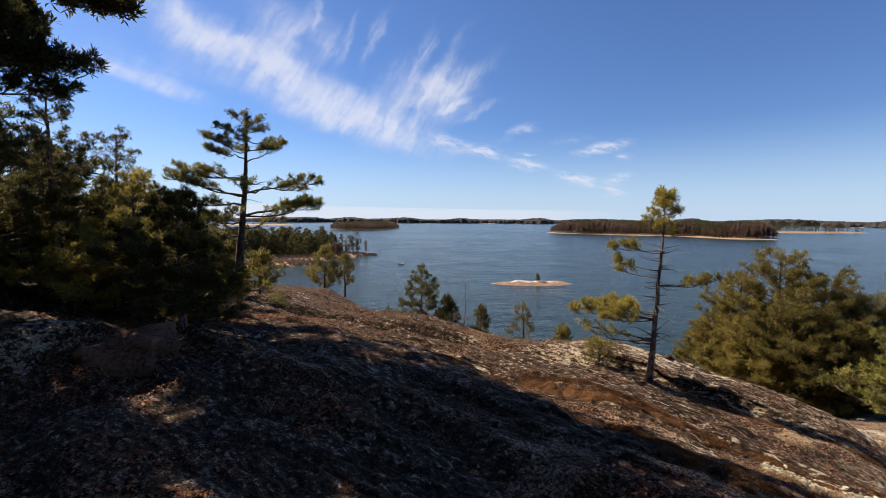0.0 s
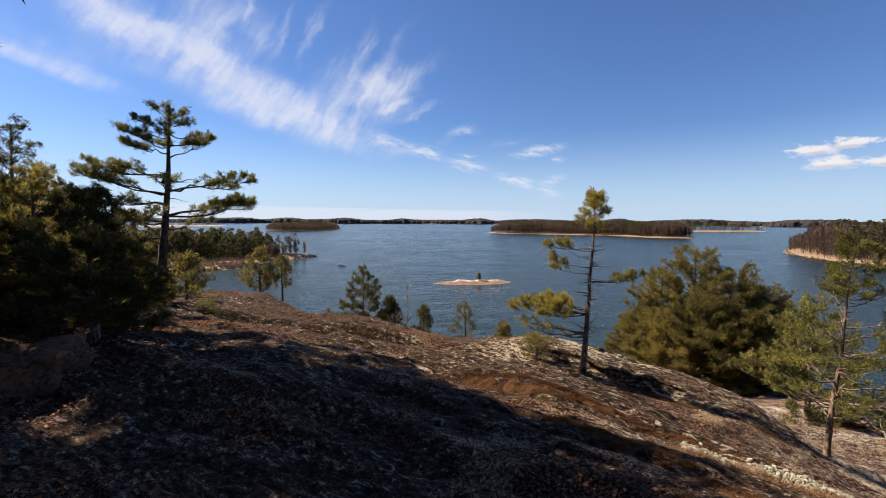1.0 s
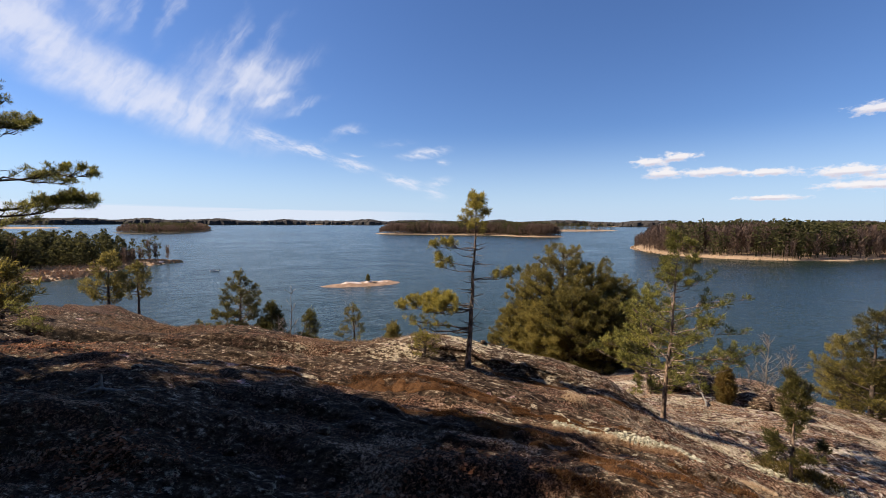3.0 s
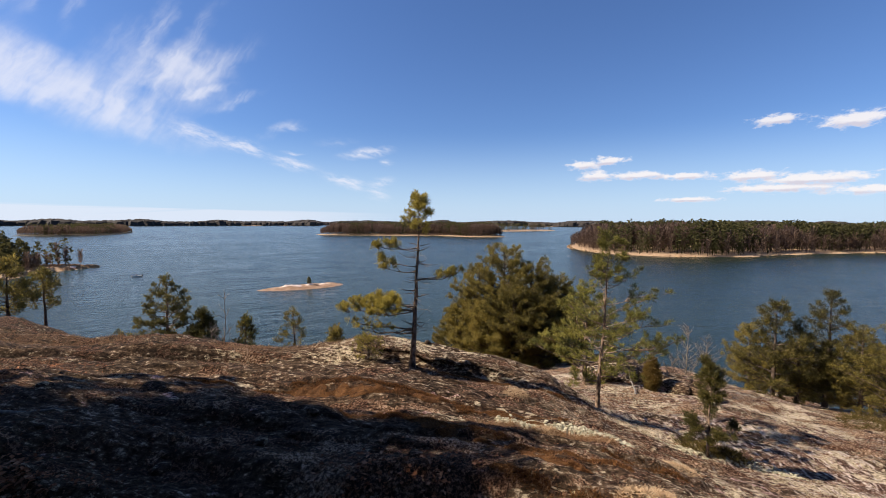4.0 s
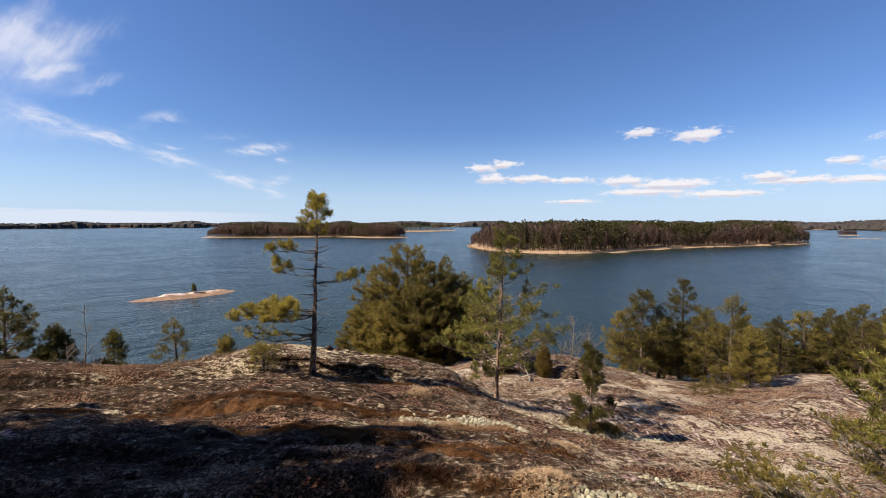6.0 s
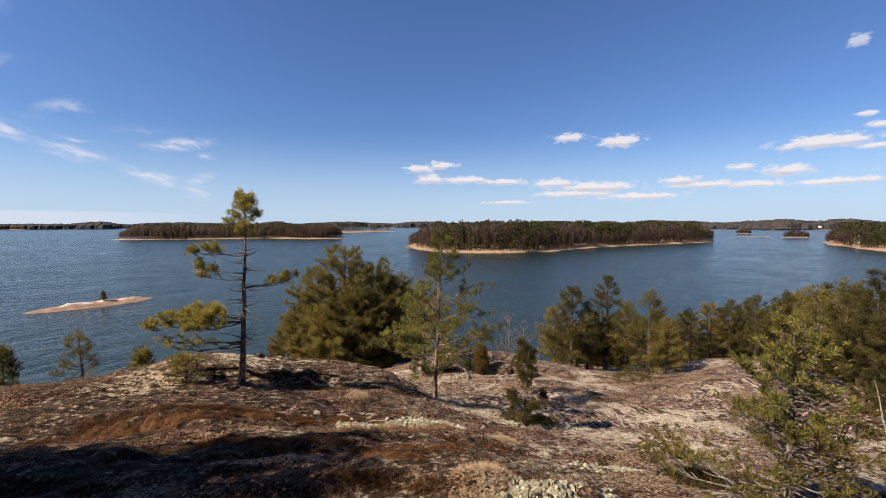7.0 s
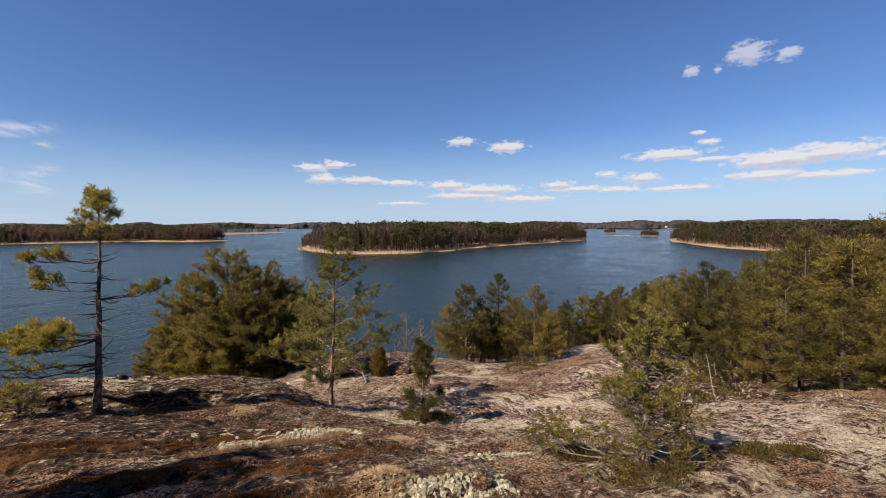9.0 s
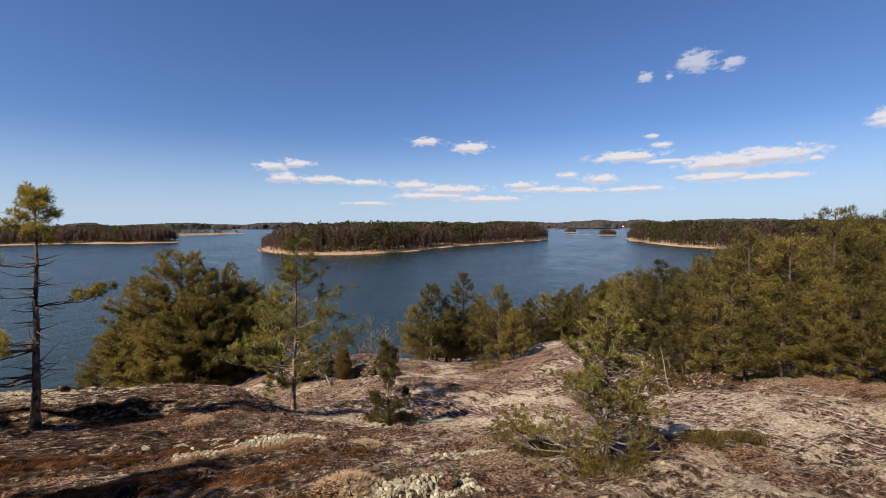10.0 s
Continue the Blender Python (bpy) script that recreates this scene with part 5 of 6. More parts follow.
def dead_wood(label, az, r, pieces, seed, name, category, turn=0.0):
    """Grey sticks: each of pieces is (start, end, thickness, crook)."""
    rng = R(seed)
    out = []
    for a, b, thick, crook in pieces:
        u = np.linspace(0, 1, 7)[:, None]
        pts = np.array(a) * (1 - u) + np.array(b) * u + np.cumsum(rng.normal(size=(7, 3)) * crook, 0) * (u > 0)
        out.append(tube(pts, thick * (1 - 0.75 * u[:, 0]), 6))
    v, f = joined(out)
    ob = tagged(new(name, solid(name, v, f, M_DEAD, True)), label, category)
    ob.matrix_world = Matrix.Translation(spot(az, r)) @ Matrix.Rotation(radians(turn), 4, "Z")
    return ob


dead_wood("weathered grey root stump on the dark rock", 16.2, 4.45, [((0, 0, -0.03), (0.02, 0.0, 0.15), 0.03, 0.006), ((0, 0, 0.03), (-0.16, 0.02, 0.0), 0.02, 0.008), ((0, 0, 0.04), (0.22, -0.05, 0.0), 0.02, 0.008), ((0, 0, 0.03), (0.10, 0.12, 0.0), 0.016, 0.008),
          ((0, 0, 0.08), (-0.10, -0.08, 0.09), 0.013, 0.006), ((0.1, 0, 0.01), (0.42, -0.02, 0.02), 0.012, 0.01)], 1, "root_stump", "stump")
dead_wood("fallen grey branch on the rock below", -55.0, 10.6, [((-0.6, 0, 0.08), (0.9, 0.1, 0.14), 0.025, 0.012), ((0.0, 0, 0.1), (0.4, 0.3, 0.28), 0.013, 0.01)], 4, "fallen_branch", "branch", 40)
dead_wood("thin grey stick by the wood's edge", -98.6, 9.0, [((-0.2, 0, 0.0), (0.25, 0.05, 0.75), 0.018, 0.012), ((0.02, 0.02, 0.4), (0.3, 0.0, 0.55), 0.009, 0.01)], 6, "fallen_branch", "branch")


def bare_sapling(label, az, r, el, seed, spread=0.35, n=26, mat=None, name="bare_sapling"):
    rng = R(seed)
    h = height_to(az, r, el)
    root = tagged(new(name), label, "sapling")
    u = np.linspace(0, 1, 8)
    stem = np.stack([np.cumsum(rng.normal(size=8) * 0.015 * h), np.cumsum(rng.normal(size=8) * 0.015 * h), u * h - 0.1], -1)
    out = [tube(stem, (0.008 + 0.006 * h) * (1 - 0.85 * u), 5)]
    for _ in range(n):
        q = rng.uniform(0.2, 0.97)
        p0 = np.array([np.interp(q, u, stem[:, i]) for i in range(3)])
        a = rng.uniform(0, 6.283)
        ln = spread * h * (1.1 - q) * rng.uniform(0.4, 1.0) + 0.08
        d = np.array([math.cos(a), math.sin(a), rng.uniform(0.5, 1.2)])
        w = np.linspace(0, 1, 5)[:, None]
        pts = p0 + unit(d) * ln * w + np.array([0, 0, 0.15 * ln]) * w ** 2 + rng.normal(size=(5, 3)) * 0.02 * ln
        out.append(tube(pts, (0.004 + 0.0025 * h) * (1 - 0.7 * w[:, 0]), 3))
        for _ in range(4):
            b = pts[rng.integers(1, 5)]
            e = b + unit(d + rng.normal(size=3) * 0.6) * ln * rng.uniform(0.2, 0.5)
            out.append(tube(np.stack([b, (b + e) / 2 + rng.normal(size=3) * 0.01, e]), np.array([0.005, 0.004, 0.002]), 3))
    v, f = joined(out)
    mesh_part("stem", root, v, f, mat or M_TWIG, True)
    return stand(root, az, r)


bare_sapling("thin leafless birch sapling under the brow", -2.9, 13.0, -7.6, 1, 0.3, 20)
bare_sapling("thin leafless sapling under the brow", -1.6, 13.5, -11.0, 2, 0.3, 12)
bare_sapling("grey leafless sapling beside the rocks", -60.9, 12.6, -11.0, 3, 0.35, 34)
bare_sapling("grey leafless sapling beside the rocks", -62.6, 13.2, -12.0, 4, 0.4, 34)
bare_sapling("low leafless thicket stem", -59.2, 12.8, -15.0, 5, 0.5, 30)
bare_sapling("low leafless thicket stem", -64.0, 12.6, -15.5, 6, 0.5, 30)
bare_sapling("dead grey snag standing among the pines", -104.2, 13.2, -6.2, 7, 0.30, 26, M_DEAD, "dead_snag")


def juniper(label, az, r, el, wide, seed):
    rng = R(seed)
    h = height_to(az, r, el)
    root = tagged(new("juniper"), label, "shrub")
    n = 520
    q = rng.uniform(0, 1, n)
    a = rng.uniform(0, 6.283, n)
    rad = wide * (np.sin(np.pi * np.clip(q * 0.85 + 0.13, 0, 1)) ** 0.7) * np.sqrt(rng.uniform(0.1, 1, n))
    at = np.stack([np.cos(a) * rad, np.sin(a) * rad, q * h * 0.95], -1)
    along = np.stack([np.cos(a) * 0.5, np.sin(a) * 0.5, 0 * a + 1.0], -1)
    v, f = tufts(rng, at, along, 0.12, 9, 0.022)
    mesh_part("crown", root, v, f, M_JUNIPER)
    v, f = tube(np.array([(0, 0, -0.1), (0, 0, h * 0.5), (0.02, 0, h * 0.85)]), np.array([0.03, 0.02, 0.006]), 6)
    mesh_part("trunk", root, v, f, M_BARK, True)
    return stand(root, az, r)


juniper("narrow brownish-green juniper among the rocks", -57.0, 11.0, -15.8, 0.17, 1)
juniper("small brown juniper behind the knob", -29.9, 9.6, -16.0, 0.08, 2)


def heath(label, az, r, wide, deep, tall, n, seed, turn=0.0, mat=None):
    """A low evergreen mat of many short shoots."""
    rng = R(seed)
    c, s = math.cos(radians(turn)), math.sin(radians(turn))
    a, q = rng.uniform(0, 6.283, n), np.sqrt(rng.random(n))
    n = len(a)
    px, py = np.cos(a) * q * wide + rng.normal(size=n) * 0.06, np.sin(a) * q * deep + rng.normal(size=n) * 0.06
    base = bearing(az, r)
    x, y = base.x + px * c - py * s, base.y + px * s + py * c
    z = ground_z(x, y)
    top = tall * (1 - q ** 2) * rng.uniform(0.2, 1.0, n)
    v, f = tufts(rng, np.stack([x, y, z + top], -1), np.stack([0.3 * np.cos(a), 0.3 * np.sin(a), 1 + 0 * a], -1), 0.06, 6, 0.009)
    return tagged(new("heath_shrub", solid("heath_shrub", v, f, mat or M_HEATH)), label, "shrub", "", "stuff")


heath("low green crowberry mat under the sapling", -62.6, 6.8, 0.40, 0.26, 0.14, 420, 1, 30)
heath("low green crowberry mat at the sapling's foot", -65.0, 6.75, 0.30, 0.2, 0.12, 400, 2, 10)
heath("spreading green mat under the straggling pine", -92.5, 3.75, 0.36, 0.26, 0.12, 260, 3, 0)
heath("green mat west of the straggling pine", -83.5, 4.45, 0.26, 0.20, 0.12, 260, 4, 0)
heath("green tuft on the pale lichen slope", -102.5, 4.9, 0.22, 0.14, 0.10, 260, 5, 0)
heath("green tuft on the pale lichen slope", -106.0, 5.2, 0.20, 0.12, 0.09, 220, 6, 0)
heath("low green scrub along the wood's edge", -76.0, 13.2, 1.2, 0.5, 0.3, 900, 7, 20)
heath("low green scrub along the wood's edge", -99.0, 10.0, 0.9, 0.4, 0.25, 700, 8, 60)

# ---- islet and boat ----
islet = tagged(new("islet"), "low pale rock islet with one small pine", "islet")
v, f = land_mesh(rounded([(12.5, 120.5), (19, 117.6), (27, 116.6), (34, 118.2), (38.5, 122), (34, 126), (25, 127), (17, 124)]), 0.6, 0.22, 0.75)
mesh_part("land", islet, v, f, M_ISLET, True)
for k, (x, y, sx, sy, sz) in enumerate(((22.5, 121.0, 5.2, 1.9, 1.7), (31.5, 121.0, 3.2, 1.5, 1.3), (27.2, 121.3, 3.2, 1.8, 1.2), (35.2, 122.3, 1.0, 0.7, 0.9))):
    mesh_part("hump", islet, *land_mesh(rounded([(x - sx, y), (x, y - sy), (x + sx, y), (x, y + sy)]), 0.35, 0.9, sz), M_HUMP, True)
ob = wide_pine("small dark pine on the islet", 1.9, 0.62, 81, 0.06, 0.8, top=0.08, rise=0.1, gaps=0.3, blade=0.16, width=0.05, mat=M_NEEDLE_DARK)
ob.matrix_world = Matrix.Translation((27.2, 121.0, 0.9))


def motor_boat(x, y, turn):
    root = tagged(new("motor_boat"), "small open motor boat with a pale hull", "boat")
    bm = bmesh.new()
    rings = []
    for u in np.linspace(0, 1, 9):
        w = 0.95 * (1 - max(0, (u - 0.45) / 0.55) ** 2.2)
        k, keel = 4.6 * u - 2.3, 0.25 * max(0, u - 0.6) ** 1.5 - 0.15
        rings.append([bm.verts.new(p) for p in ((k, -w, 0.62 + 0.25 * u), (k, -w * 0.85, 0.1), (k, 0, keel), (k, w * 0.85, 0.1), (k, w, 0.62 + 0.25 * u), (k, w * 0.86, 0.5 + 0.25 * u), (k, 0, 0.25), (k, -w * 0.86, 0.5 + 0.25 * u))])
    for a, b in zip(rings, rings[1:]):
        for i in range(8):
            bm.faces.new((a[i], a[(i + 1) % 8], b[(i + 1) % 8], b[i]))
    bm.faces.new(rings[0][::-1])
    bm.faces.new(rings[-1])
    me = bpy.data.meshes.new("hull")
    bm.to_mesh(me)
    bm.free()
    me.materials.append(M_HULL)
    new("hull", me).parent = root
    for name, mat, size, at in (("console", M_DARK, (0.35, 0.45, 0.45), (0.1, 0, 0.75)), ("outboard_motor", M_DARK, (0.22, 0.18, 0.42), (-2.45, 0, 0.75)), ("windscreen", M_HULL, (0.05, 0.42, 0.2), (0.45, 0, 1.25))):
        ob = new(name, stone_mesh(name, size, 2, mat, 2, 0.03))
        ob.parent, ob.location = root, at
    root.matrix_world = pose(x, y, -0.05, 0, 0, turn) @ Matrix.Scale(0.65, 4)


motor_boat(-17.0, 172.0, 175)


def far_house(x, y, turn, z):
    """A small gabled house on the far shore."""
    root = tagged(new("house"), "small white gabled house on the far wooded shore", "house")
    w, d, h, g = 3.0, 2.2, 2.4, 1.6
    walls = np.array([(-w, -d, -2), (w, -d, -2), (w, d, -2), (-w, d, -2), (-w, -d, h), (w, -d, h), (w, d, h), (-w, d, h)], float)
    mesh_part("wall", root, walls, [[0, 1, 5, 4], [1, 2, 6, 5], [2, 3, 7, 6], [3, 0, 4, 7], [4, 5, 6, 7]], M_PAINT)
    for side in (-1, 1):
        e = side * (d + 0.5)
        top = np.array([(-w - 0.4, e, h - 0.3), (w + 0.4, e, h - 0.3), (w + 0.4, 0, h + g), (-w - 0.4, 0, h + g)])
        v = np.concatenate([top, top + np.array([0, 0, 0.25])])
        mesh_part("roof", root, v, [[0, 1, 2, 3], [4, 7, 6, 5], [0, 4, 5, 1], [1, 5, 6, 2], [2, 6, 7, 3], [3, 7, 4, 0]], M_ROOF)
        gable = np.array([(side * w, -d, h), (side * w, d, h), (side * w, 0, h + g), (side * (w - 0.2), -d, h), (side * (w - 0.2), d, h), (side * (w - 0.2), 0, h + g)])
        mesh_part("gable", root, gable, [[0, 1, 2], [5, 4, 3]], M_PAINT)
    for k in (-1.7, 0.0, 1.7):
        v = np.array([(k - 0.4, -d - 0.05, 0.8), (k + 0.4, -d - 0.05, 0.8), (k + 0.4, -d - 0.05, 1.9), (k - 0.4, -d - 0.05, 1.9)])
        v = np.concatenate([v, v + np.array([0, 0.1, 0])])
        mesh_part("window", root, v, [[0, 1, 2, 3], [4, 7, 6, 5], [0, 4, 5, 1], [1, 5, 6, 2], [2, 6, 7, 3], [3, 7, 4, 0]], M_DARK)
    root.matrix_world = pose(x, y, z, 0, 0, turn)


far_house(1425.0, -74.0, -87, 7.0)
for label, at, size, seed, turn in (("pale bare cliff at the wooded point", (470.0, -50.0, 3.0), (5.0, 3.0, 5.0), 31, 40), ("white boulder on the sandy point", (-40.5, 211.0, 0.5), (0.9, 0.6, 0.7), 33, 10)):
    ob = tagged(new("boulder", stone_mesh("boulder", size, seed, M_HUMP, 3)), label, "rock")
    ob.matrix_world = Matrix.Translation(at) @ Matrix.Rotation(radians(turn), 4, "Z")


# ---- ground cover ----
def cover(name, label, mat, v, f):
    return tagged(new(name, solid(name, v, f, mat)), label, name.replace("_", " "), "", "stuff")


def sprinkle(rng, n, az0, az1, r0, r1):
    az, r = np.radians(rng.uniform(az0, az1, n)), r0 * (r1 / r0) ** rng.random(n)
    return -np.sin(az) * r, np.cos(az) * r


def grain(x, y):
    return 0.82 * x - 0.57 * y, 0.57 * x + 0.82 * y


def blades(rng, x, y, z, length, width, lean=0.8):
    n = len(x)
    d = unit(np.stack([rng.normal(size=n) * lean, rng.normal(size=n) * lean, np.abs(rng.normal(size=n)) * 0.6 + 0.35], -1))
    side = unit(np.cross(d, rng.normal(size=(n, 3)))) * width * 0.5
    b = np.stack([x, y, z], -1)
    ln = (length * rng.uniform(0.5, 1.1, n))[:, None]
    v = np.stack([b - side, b + side, b + d * ln], 1).reshape(-1, 3)
    return v, np.arange(len(v)).reshape(-1, 3)


def strip(rng, n, a, b, wide):
    """Random places along a band from a to b, ragged at its edge."""
    t = rng.random(n)
    a, b = np.array(a), np.array(b)
    along = b - a
    side = np.array([-along[1], along[0]]) / np.hypot(*along)
    ragged = 0.6 + 0.8 * np.abs(value_noise(t * 9, t * 0 + a[0] * 7, 2))
    off = rng.normal(size=n) * wide * 0.5 * ragged
    p = a + along * t[:, None] + side * off[:, None]
    return p[:, 0], p[:, 1], 1 - np.clip(np.abs(off) / wide, 0, 1)


rng = R(101)
MOSS = [((1.0, 5.3), (2.7, 3.85), 0.11), ((2.5, 3.9), (3.6, 3.3), 0.10), ((1.5, 3.75), (2.45, 2.8), 0.13), ((2.15, 2.45), (2.7, 1.85), 0.12), ((3.3, 2.6), (3.9, 2.1), 0.08), ((1.2, 3.9), (2.0, 3.5), 0.10), ((1.7, 2.2), (2.5, 1.3), 0.10),
        ((3.1, 5.4), (4.8, 4.4), 0.14), ((-0.5, 5.6), (1.0, 5.1), 0.12)]
parts_v = []
for a, b, w in MOSS:
    w *= 0.6
    n = int(5200 * w / 0.1 * np.hypot(b[0] - a[0], b[1] - a[1]))
    x, y, core = strip(rng, n, a, b, w)
    parts_v.append(blades(rng, x, y, ground_z(x, y) + 0.03 * core * np.clip(0.5 + value_noise(x * 9, y * 9, 3), 0, 1) - 0.006, 0.022, 0.006))
cover("moss", "dry orange-brown moss along the rock's seams", M_MOSS, *joined(parts_v))

def moss_bank(label, pts, wide, tall, seed):
    """A raised cushion of moss along a seam, ragged at its edges, with a pile of short shoots."""
    rng = R(seed)
    pts = np.array(pts)
    n, k = 120, 17
    q = np.linspace(0, len(pts) - 1, n)
    line = np.stack([np.interp(q, np.arange(len(pts)), pts[:, i]) for i in (0, 1)], -1)
    side = unit(np.gradient(line, axis=0))[:, ::-1] * np.array([-1.0, 1.0])
    w = np.linspace(-1, 1, k)
    ends = np.clip(np.minimum(q, q[-1] - q) * 3.0, 0, 1) ** 0.5
    half = wide * ends * (0.65 + 0.5 * value_noise(q * 5.0, q * 0 + seed, 3))
    xy = line[:, None] + side[:, None] * (w[None, :] * half[:, None])[..., None]
    x, y = xy[..., 0], xy[..., 1]
    lump = 0.55 + 0.45 * value_noise(x * 11.0, y * 11.0, 4) + 0.25 * value_noise(x * 31.0, y * 31.0, 5)
    rise = tall * ends[:, None] * (1 - w[None, :] ** 2) ** 0.6 * lump
    z = ground_z(x.ravel(), y.ravel()).reshape(x.shape) + rise - 0.012
    i, j = np.meshgrid(np.arange(n - 1), np.arange(k - 1), indexing="ij")
    f = np.stack([i * k + j, (i + 1) * k + j, (i + 1) * k + j + 1, i * k + j + 1], -1).reshape(-1, 4)
    root = tagged(new("moss_bank"), label, "moss", "", "stuff")
    mesh_part("cushion", root, np.stack([x, y, z], -1).reshape(-1, 3), f, M_CUSHION, True)
    pick = rng.integers(0, x.size, int(26000 * wide / 0.15))
    jx, jy = x.ravel()[pick] + rng.normal(size=len(pick)) * 0.008, y.ravel()[pick] + rng.normal(size=len(pick)) * 0.008
    v, f = blades(rng, jx, jy, z.ravel()[pick] - 0.004, 0.016, 0.005, 0.7)
    mesh_part("shoots", root, v, f, M_MOSS, False, "", "stuff")


moss_bank("raised bank of orange-brown moss along a seam", [(0.9, 5.28), (1.25, 4.95), (1.6, 4.58), (2.0, 4.28), (2.6, 4.02)], 0.095, 0.045, 301)
moss_bank("raised bank of dark brown moss along a lower seam", [(1.75, 3.45), (1.93, 3.08), (2.07, 2.7), (2.16, 2.2), (2.32, 1.88)], 0.085, 0.05, 302)
moss_bank("low bank of brown moss beside the lichen", [(2.75, 3.75), (3.05, 3.35), (3.25, 2.9)], 0.09, 0.045, 303)

# dry grass in the seams and on the slope
parts_v = []
n = 150
cx, cy = sprinkle(rng, n, -118, 24, 2.6, 14.0)
uu, vv = grain(cx, cy)
keep = value_noise(uu * 0.45, vv * 1.6, 6) > 0.15
for x0, y0 in zip(cx[keep], cy[keep]):
    k = int(rng.integers(40, 150))
    sp = rng.uniform(0.05, 0.16)
    du, dv = rng.normal(size=k) * sp * 1.8, rng.normal(size=k) * sp * 0.7
    x, y = x0 + 0.82 * du + 0.57 * dv, y0 - 0.57 * du + 0.82 * dv
    parts_v.append(blades(rng, x, y, ground_z(x, y) - 0.005, rng.uniform(0.03, 0.075), 0.005, 1.3))
for a, b, w in (((2.3, 3.4), (3.6, 2.7), 0.10), ((3.0, 6.7), (0.2, 8.0), 0.4), ((-0.4, 8.6), (-3.2, 10.5), 0.5)):
    x, y, core = strip(rng, 2600, a, b, w)
    parts_v.append(blades(rng, x, y, ground_z(x, y) - 0.005, 0.09, 0.006, 1.2))
cover("dry_grass", "tufts of pale dry grass in the rock's seams", M_GRASS, *joined(parts_v))


def tussock(label, x0, y0, wide, tall, n, seed):
    """A mound of dry grass, combed over to one side."""
    rng = R(seed)
    a, q = rng.uniform(0, 6.283, n), np.sqrt(rng.random(n))
    x, y = x0 + np.cos(a) * q * wide * 1.4, y0 + np.sin(a) * q * wide
    v, f = blades(rng, x, y, ground_z(x, y) + tall * (1 - q ** 2) - 0.01, 0.045, 0.005, 1.9)
    return tagged(new("grass_tussock", solid("grass_tussock", v, f, M_STRAW)), label, "grass", "", "stuff")


tussock("pale mound of matted dry grass", 2.37, 1.47, 0.20, 0.07, 2600, 201)
tussock("pale mound of matted dry grass", 3.05, 3.05, 0.13, 0.05, 1100, 202)
tussock("pale mound of matted dry grass", 4.1, 2.3, 0.15, 0.05, 1100, 203)
tussock("pale mound of matted dry grass", 3.6, 4.2, 0.14, 0.05, 1000, 204)

# reindeer lichen: small knobbly cushions
def cushions(rng, x, y, size):
    n = len(x)
    th = np.linspace(0, 2 * np.pi, 6, endpoint=False)
    z = ground_z(x, y)
    rad = size[:, None] * rng.uniform(0.65, 1.25, (n, 6))
    ring = np.stack([x[:, None] + np.cos(th) * rad, y[:, None] + np.sin(th) * rad, np.repeat(z[:, None] - 0.012, 6, 1)], -1)
    mid = np.stack([x[:, None] + np.cos(th + 0.4) * rad * 0.62, y[:, None] + np.sin(th + 0.4) * rad * 0.62, z[:, None] + size[:, None] * rng.uniform(0.3, 0.65, (n, 6))], -1)
    top = np.stack([x, y, z + size * rng.uniform(0.45, 0.75, n)], -1)[:, None]
    v = np.concatenate([ring, mid, top], 1)
    i = np.arange(6)
    j = (i + 1) % 6
    f = np.concatenate([np.stack([i, j, 6 + j], -1), np.stack([i, 6 + j, 6 + i], -1), np.stack([6 + i, 6 + j, 0 * i + 12], -1)])
    return v.reshape(-1, 3), (f[None] + (np.arange(n) * 13)[:, None, None]).reshape(-1, 3)


x, y = sprinkle(rng, 60000, -120, 10, 2.5, 12.0)
uu, vv = grain(x, y)
azd = np.degrees(np.arctan2(-x, y))
patchy = 0.6 * value_noise(uu * 0.55 + 40, vv * 1.1, 1) + 0.5 * value_noise(uu * 2.1, vv * 4.2, 3)
keep = patchy + rng.normal(size=len(x)) * 0.14 > np.interp(azd, (-120, -60, -45, -20, 10), (0.46, 0.44, 0.58, 0.74, 0.85))
x, y = x[keep][:16000], y[keep][:16000]
cover("reindeer_lichen", "pale cream cushions of reindeer lichen", M_LICHEN, *cushions(rng, x, y, rng.uniform(0.004, 0.013, len(x)) * np.clip(np.hypot(x, y) / 5, 0.7, 1.8)))
parts_v = []
for a, b, w, n in (((2.75, 3.5), (3.9, 2.7), 0.14, 460), ((3.4, 1.6), (4.4, 1.0), 0.16, 380), ((2.3, 1.45), (3.0, 0.75), 0.14, 300), ((5.2, 3.4), (6.6, 2.2), 0.22, 380)):
    n *= 3
    xx, yy, core = strip(rng, n, a, b, w)
    parts_v.append(cushions(rng, xx, yy, 0.006 + 0.028 * rng.random(n) ** 2.5))
cover("lichen_ridge", "knobbly pale green lichen ridge on the rock", M_LICHEN, *joined(parts_v))

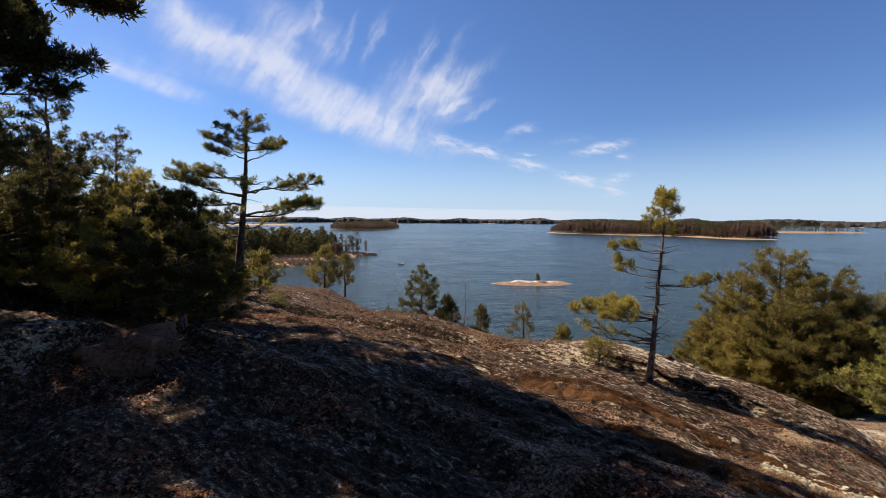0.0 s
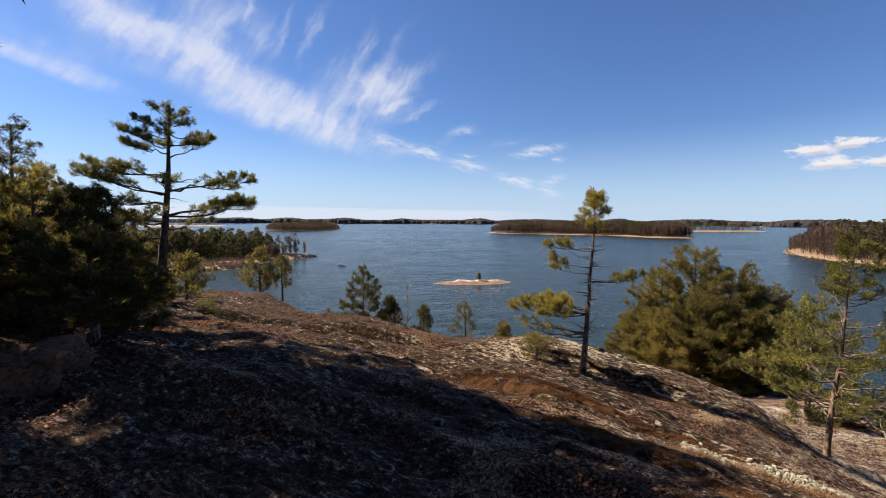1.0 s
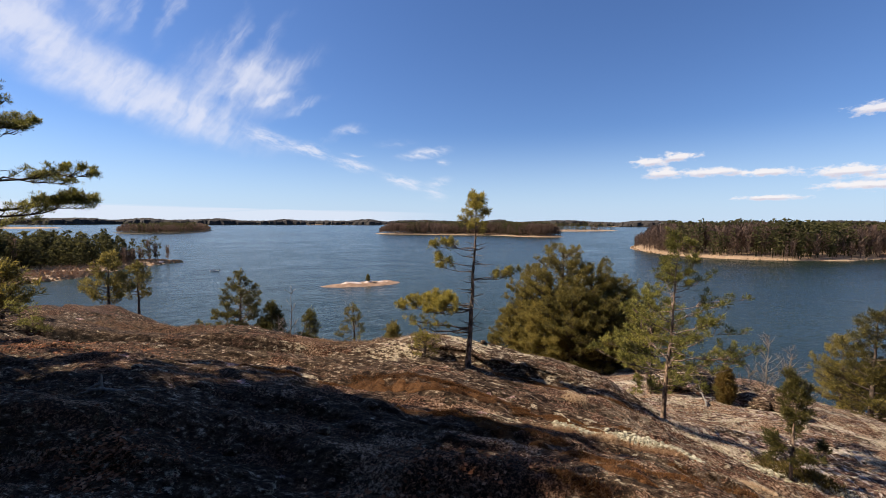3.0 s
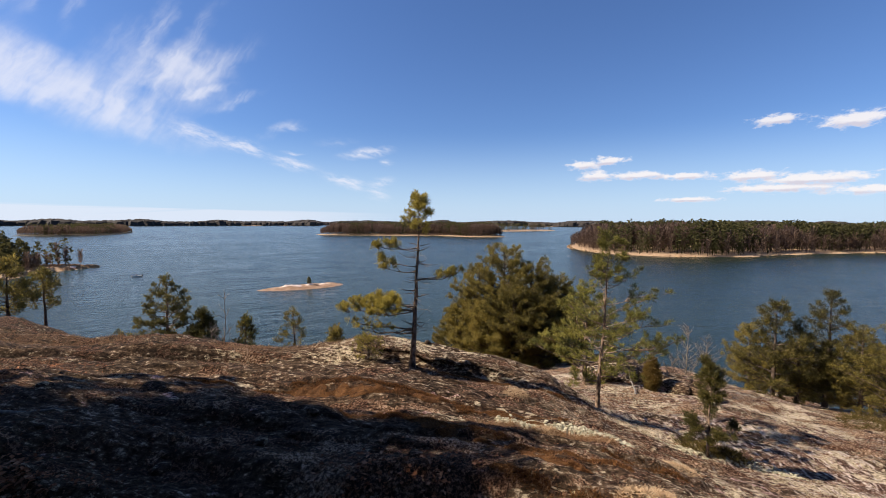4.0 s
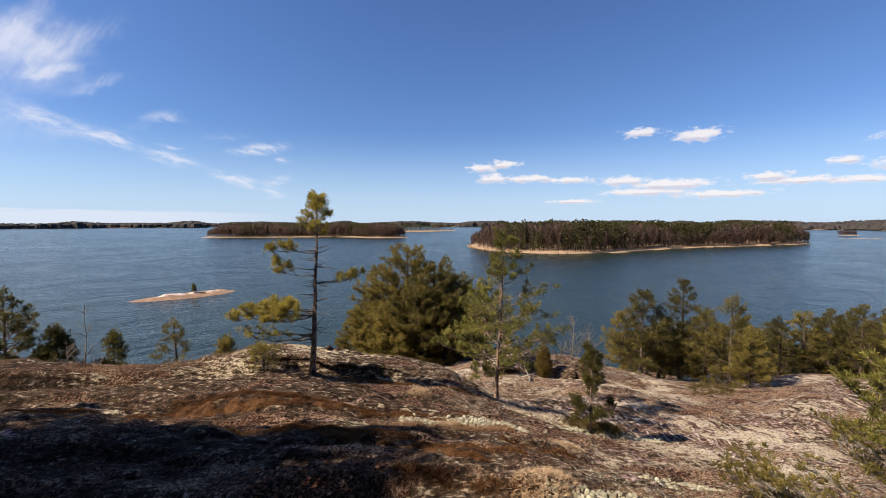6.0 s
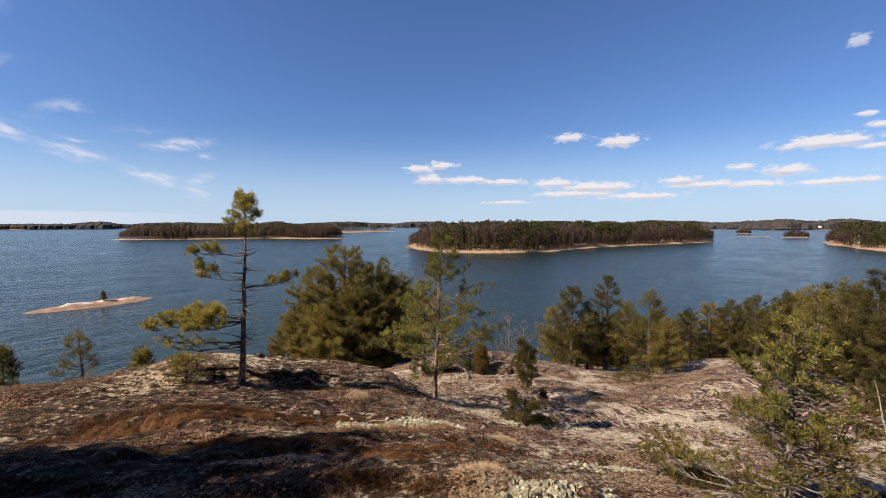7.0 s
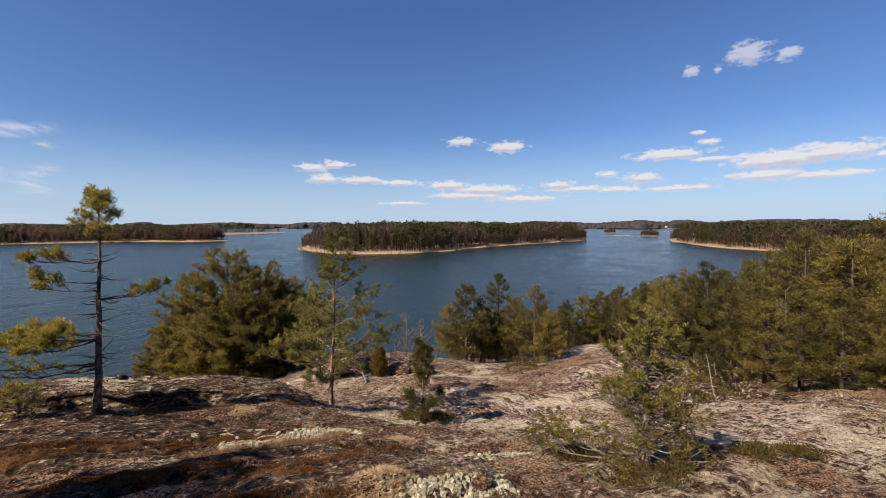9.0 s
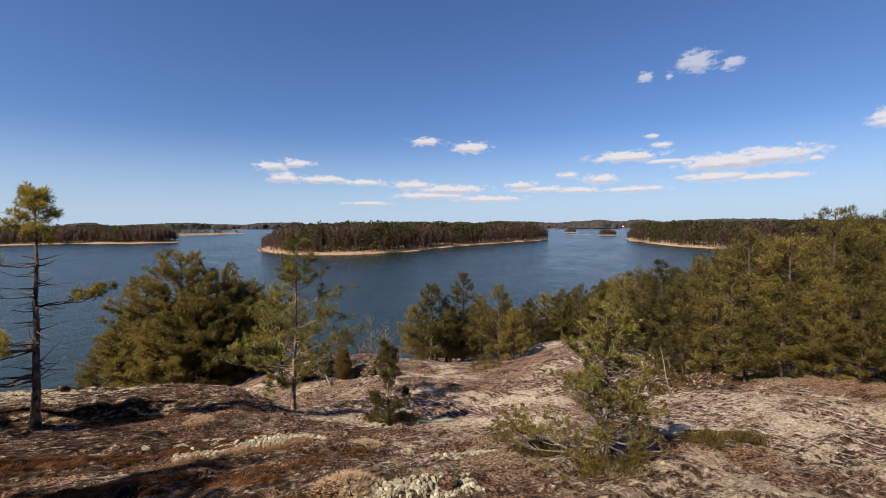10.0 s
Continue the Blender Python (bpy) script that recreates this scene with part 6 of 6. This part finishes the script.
# needles, leaves and cone scales
x, y = sprinkle(rng, 90000, -120, 52, 2.2, 14.0)
uu, vv = grain(x, y)
azd = np.degrees(np.arctan2(-x, y))
keep = value_noise(uu * 0.8, vv * 2.0, 4) + 0.7 * value_noise(uu * 3.0, vv * 5.0, 5) > np.interp(azd, (-120, -20, 5, 30), (0.45, 0.45, 0.1, -0.3))
x, y = x[keep][:14000], y[keep][:14000]
n = len(x)
size = rng.uniform(0.005, 0.015, n)
th = rng.uniform(0, 6.283, n)
z = ground_z(x, y) + 0.004
c, s = np.cos(th) * size, np.sin(th) * size
v = np.stack([np.stack([x - c, y - s, z], -1), np.stack([x + s * 0.5, y - c * 0.5, z + size * rng.uniform(0, 0.7, n)], -1), np.stack([x + c, y + s, z + 0.3 * size], -1), np.stack([x - s * 0.5, y + c * 0.5, z + size * rng.uniform(0, 0.9, n)], -1)], 1).reshape(-1, 3)
cover("leaf_litter", "scattered brown leaves and needles", M_LEAF, v, np.arange(len(v)).reshape(-1, 4))

# drifts of rusty leaves round the boulder and in the hollows
pieces = []
for cx, cy, wide, n in ((-3.5, 4.5, 0.55, 2600), (-3.2, 3.7, 0.5, 1500), (-2.5, 7.0, 0.6, 1500), (-1.0, 3.35, 0.22, 600), (-1.7, 2.3, 0.4, 1100), (0.9, 2.4, 0.35, 700), (-3.9, 6.2, 0.6, 1200)):
    x, y = cx + rng.normal(size=n) * wide, cy + rng.normal(size=n) * wide * 0.7
    keep = value_noise(x * 3.1, y * 4.3, 5) > -0.25
    x, y = x[keep], y[keep]
    n = len(x)
    size, th = rng.uniform(0.010, 0.024, n), rng.uniform(0, 6.283, n)
    z = ground_z(x, y) + 0.004
    c, s = np.cos(th) * size, np.sin(th) * size
    v = np.stack([np.stack([x - c, y - s, z], -1), np.stack([x + s * 0.6, y - c * 0.6, z + size * rng.uniform(0, 0.8, n)], -1), np.stack([x + c, y + s, z + 0.4 * size], -1), np.stack([x - s * 0.6, y + c * 0.6, z + size * rng.uniform(0, 1.0, n)], -1)], 1).reshape(-1, 3)
    pieces.append((v, np.arange(len(v)).reshape(-1, 4)))
cover("leaf_drift", "drifts of rusty fallen leaves in the hollows", M_RUST, *joined(pieces))
